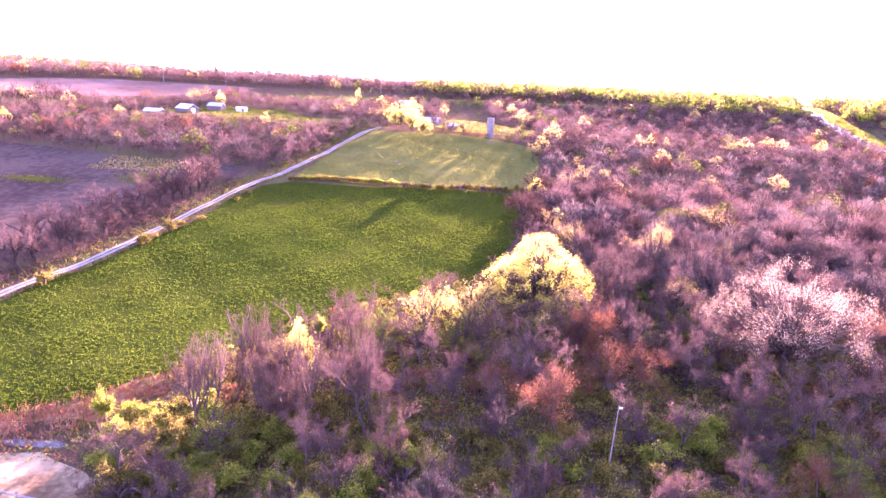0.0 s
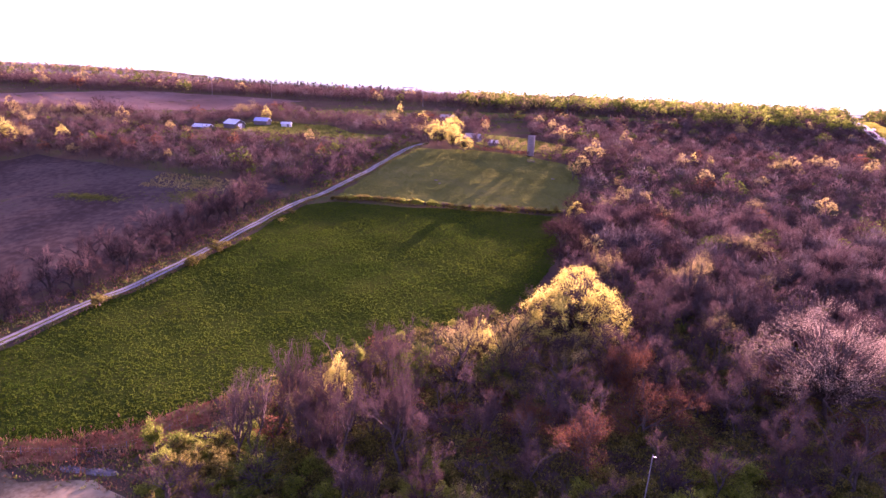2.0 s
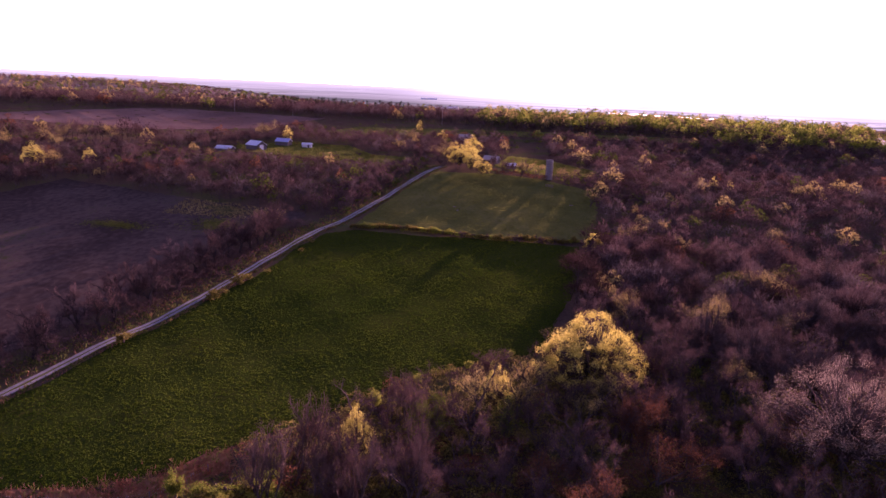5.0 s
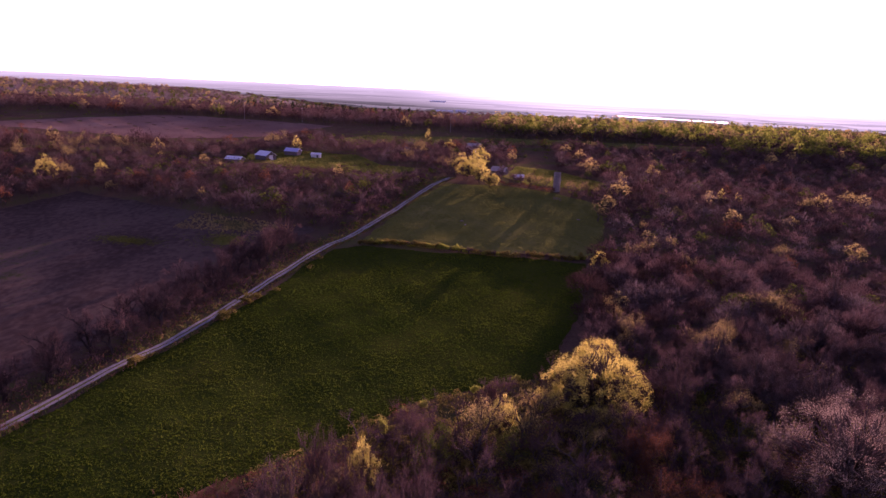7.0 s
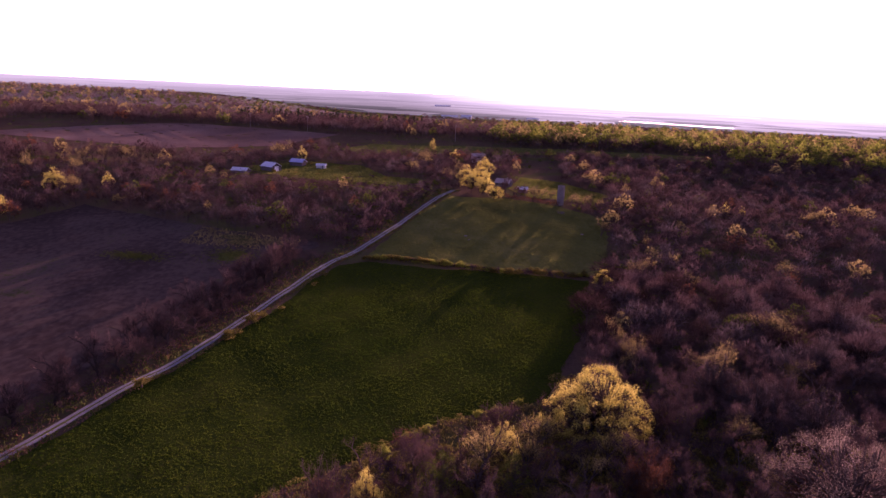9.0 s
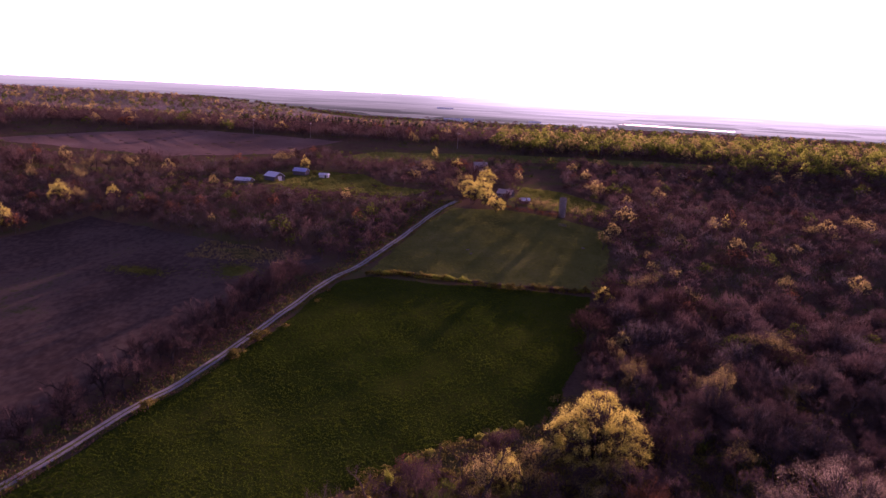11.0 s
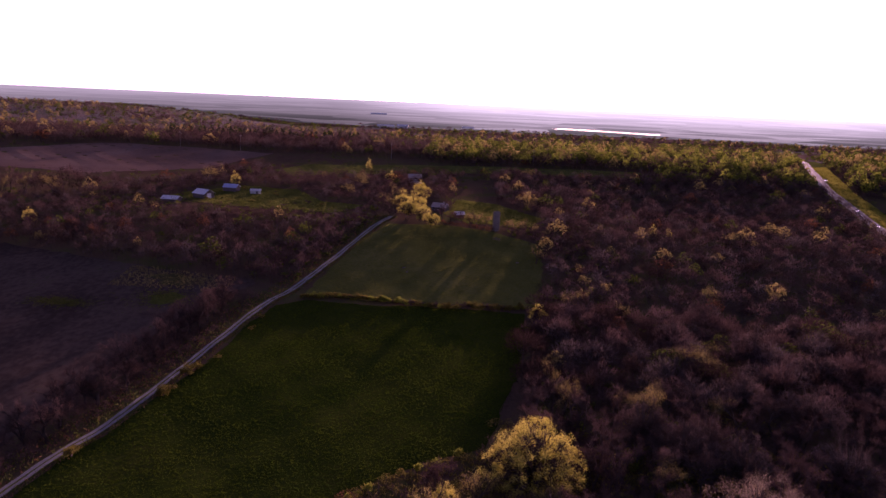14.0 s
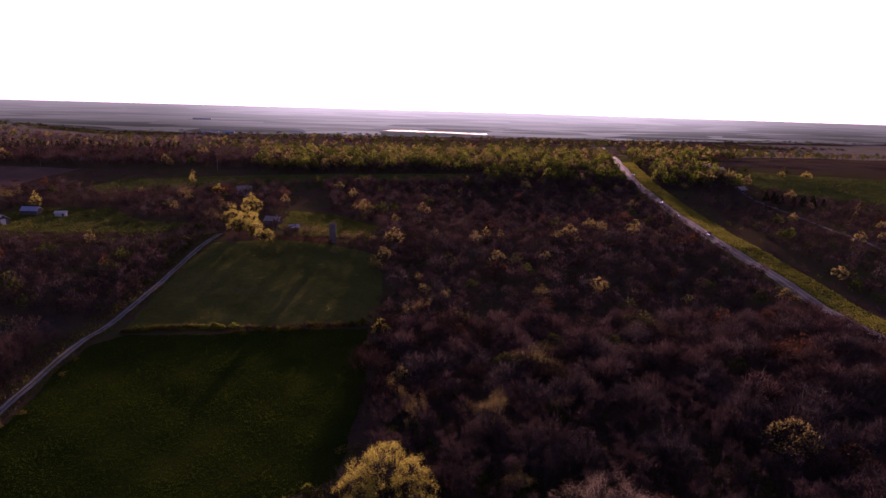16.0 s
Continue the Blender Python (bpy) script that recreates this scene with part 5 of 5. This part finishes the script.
for x, y in ((-233, 566), (-181, 562), (-54, 548), (60, 545)):
    p = thing("utility_pole", x, y, "tall grey utility pole before the ridge woods", "pole", sink=0.4, group="utility poles")
    part("pole", tube(bmesh.new(), (0, 0, 0), (0, 0, 13.5), 0.2, 0.14, 8), POLEWOOD, p)
    part("crossarm", box(bmesh.new(), -1.3, 1.3, -0.08, 0.08, 12.4, 12.6), POLEWOOD, p)
    for u in (-1.1, 0.5, 1.1):
        part("insulator", tube(bmesh.new(), (u, 0, 12.6), (u, 0, 12.85), 0.06, 0.05, 6), TIN_WHITE, p)

# fence along the field's edge
fence = thing("fence", -50, 71.3, "old post and wire fence at the field's edge", "fence", z=0)
FP = [(-66, 70.2), (-62.5, 70.5), (-59, 70.8), (-55.5, 71.1), (-52, 71.5), (-49, 72.1), (-46, 73.0), (-43.6, 74.2), (-41.6, 76.2), (-40, 78.6), (-38.8, 81.2)]
for x, y in FP:
    part("post", tube(bmesh.new(), (x + 50, y - 71.3, gz(x, y) - 0.3), (x + 50, y - 71.3, gz(x, y) + 1.25), 0.07, 0.06, 7), BOARD, fence)
for h in (0.55, 1.05):
    bm = bmesh.new()
    for (x0, y0), (x1, y1) in zip(FP[:-1], FP[1:]):
        tube(bm, (x0 + 50, y0 - 71.3, gz(x0, y0) + h), (x1 + 50, y1 - 71.3, gz(x1, y1) + h), 0.005, 0.005, 4)
    part("wire", bm, STEEL, fence)


def heap(x, y, rx, ry, h, seed, label):
    """A low heap of rubble: a lumpy mound with loose stones on it."""
    e = thing("gravel_heap", x, y, label, "heap", sink=0.1)
    rg = np.random.RandomState(seed)
    bm = bmesh.new()
    bmesh.ops.create_icosphere(bm, subdivisions=3, radius=1)
    for v in bm.verts:
        n = 1 + 0.25 * noise.noise(Vector(v.co) * 2.3 + Vector((seed, 0, 0)))
        v.co = Vector((v.co.x * rx * n, v.co.y * ry * n, max(-0.1, v.co.z * h * n)))
    part("mound", bm, RUBBLE, e)
    for k in range(10):
        a, r = rg.uniform(0, 6.28), rg.uniform(0.2, 0.95)
        bm = bmesh.new()
        bmesh.ops.create_icosphere(bm, subdivisions=1, radius=rg.uniform(0.1, 0.25), matrix=Matrix.Translation((rx * r * math.cos(a), ry * r * math.sin(a), h * (1 - r * r) ** 0.5)))
        for v in bm.verts:
            v.co *= 1 + rg.uniform(-0.03, 0.03)
        part("stone", bm, RUBBLE, e)


heap(-44.2, 69.4, 2.3, 0.8, 0.4, 3, "low heap of pale rubble at the yard's edge")
heap(-47.8, 69.5, 1.9, 0.8, 0.3, 5, "low heap of pale rubble at the yard's edge")

# pale troughs and a fallen gate in the meadow
for x, y, a in ((-18.5, 248.3, 20), (-16.9, 244.2, 70), (25.5, 260.2, -10)):
    e = thing("trough", x, y, "pale low feed trough lying in the meadow", "trough", turn=a, group="troughs in the meadow")
    part("base", box(bmesh.new(), -0.6, 0.6, -0.22, 0.22, 0.05, 0.12, 0.02), CONCRETE, e)
    for yy in (-0.25, 0.22):
        part("side", box(bmesh.new(), -0.6, 0.6, yy, yy + 0.03, 0.1, 0.36, 0.01), CONCRETE, e)
    for xx in (-0.62, 0.59):
        part("end", box(bmesh.new(), xx, xx + 0.03, -0.22, 0.22, 0.1, 0.36, 0.01), CONCRETE, e)
gate = thing("gate", 18.5, 289.2, "grey wooden field gate leaning at the meadow's edge", "gate", turn=-35)
for zz in (0.3, 0.6, 0.9, 1.2):
    part("rail", box(bmesh.new(), -1.9, 1.9, -0.03, 0.03, zz, zz + 0.12, 0.01), BOARD, gate)
for xx in (-1.9, 0, 1.8):
    part("upright", box(bmesh.new(), xx, xx + 0.1, 0.032, 0.09, 0, 1.4, 0.01), BOARD, gate)

# rail beside the yard
rail = thing("guard_rail", -44, 60.2, "dark low steel guard rail beside the gravel yard", "rail", turn=-12)
for k in range(9):
    u = -8 + 2 * k
    part("post", box(bmesh.new(), u - 0.08, u + 0.08, -0.08, 0.08, -0.3, 0.75, 0.01), BOARD, rail)
part("beam", box(bmesh.new(), -8.3, 8.3, -0.14, -0.085, 0.42, 0.70, 0.02), STEEL, rail)


# ---- cars on the highway ----
def car(x, y, turn, paint, label):
    c = thing("car", x, y, label, "car", z=gz(x, y) + 0.47, turn=turn, group="cars on the highway")
    bm = bmesh.new()
    prof = [(-2.2, 0.35), (-2.2, 0.85), (-1.5, 0.98), (1.0, 1.0), (2.1, 0.85), (2.25, 0.5), (2.2, 0.3)]
    a = [bm.verts.new((u, -0.88, z)) for u, z in prof]
    b = [bm.verts.new((u, 0.88, z)) for u, z in prof]
    bm.faces.new(a)
    bm.faces.new(b[::-1])
    for k in range(len(prof)):
        j = (k + 1) % len(prof)
        bm.faces.new((a[k], b[k], b[j], a[j]))
    bmesh.ops.recalc_face_normals(bm, faces=bm.faces[:])
    part("body", bm, paint, c)
    bm = bmesh.new()
    r = box(bm, -1.7, 0.9, -0.8, 0.8, 0.98, 1.5)
    for v in bm.verts:
        if v.co.z > 1.2:
            v.co.x = -1.2 if v.co.x < 0 else 0.2
            v.co.y *= 0.85
    cab = part("cabin", bm, GLASS, c, "dark glazed cabin")
    part("roof", box(bmesh.new(), -1.2, 0.2, -0.68, 0.68, 1.5, 1.54), paint, cab)
    for u in (-1.4, 1.4):
        for s in (-0.8, 0.8):
            w = part("wheel", tube(bmesh.new(), (u, s - 0.1, 0.33), (u, s + 0.1, 0.33), 0.33, 0.33, 14), RUBBER, c)
            part("rim", tube(bmesh.new(), (u, s - 0.11, 0.33), (u, s + 0.11, 0.33), 0.18, 0.18, 10), STEEL, w)
    for s in (-0.6, 0.6):
        part("headlight", box(bmesh.new(), 2.16, 2.24, s - 0.18, s + 0.18, 0.6, 0.76), LAMP_ON, c, "lit headlight")


CARS = [(225, 331, CAR_WHITE, "white car driving on the highway"), (227.5, 333, CAR_DARK, "dark car driving on the highway"), (243, 390, CAR_WHITE, "white car driving on the highway"),
        (254, 431, CAR_WHITE, "white car driving on the highway"), (285, 531, CAR_WHITE, "white car driving on the highway")]
for x, y, p, text in CARS:
    car(x, y, 252, p, text)
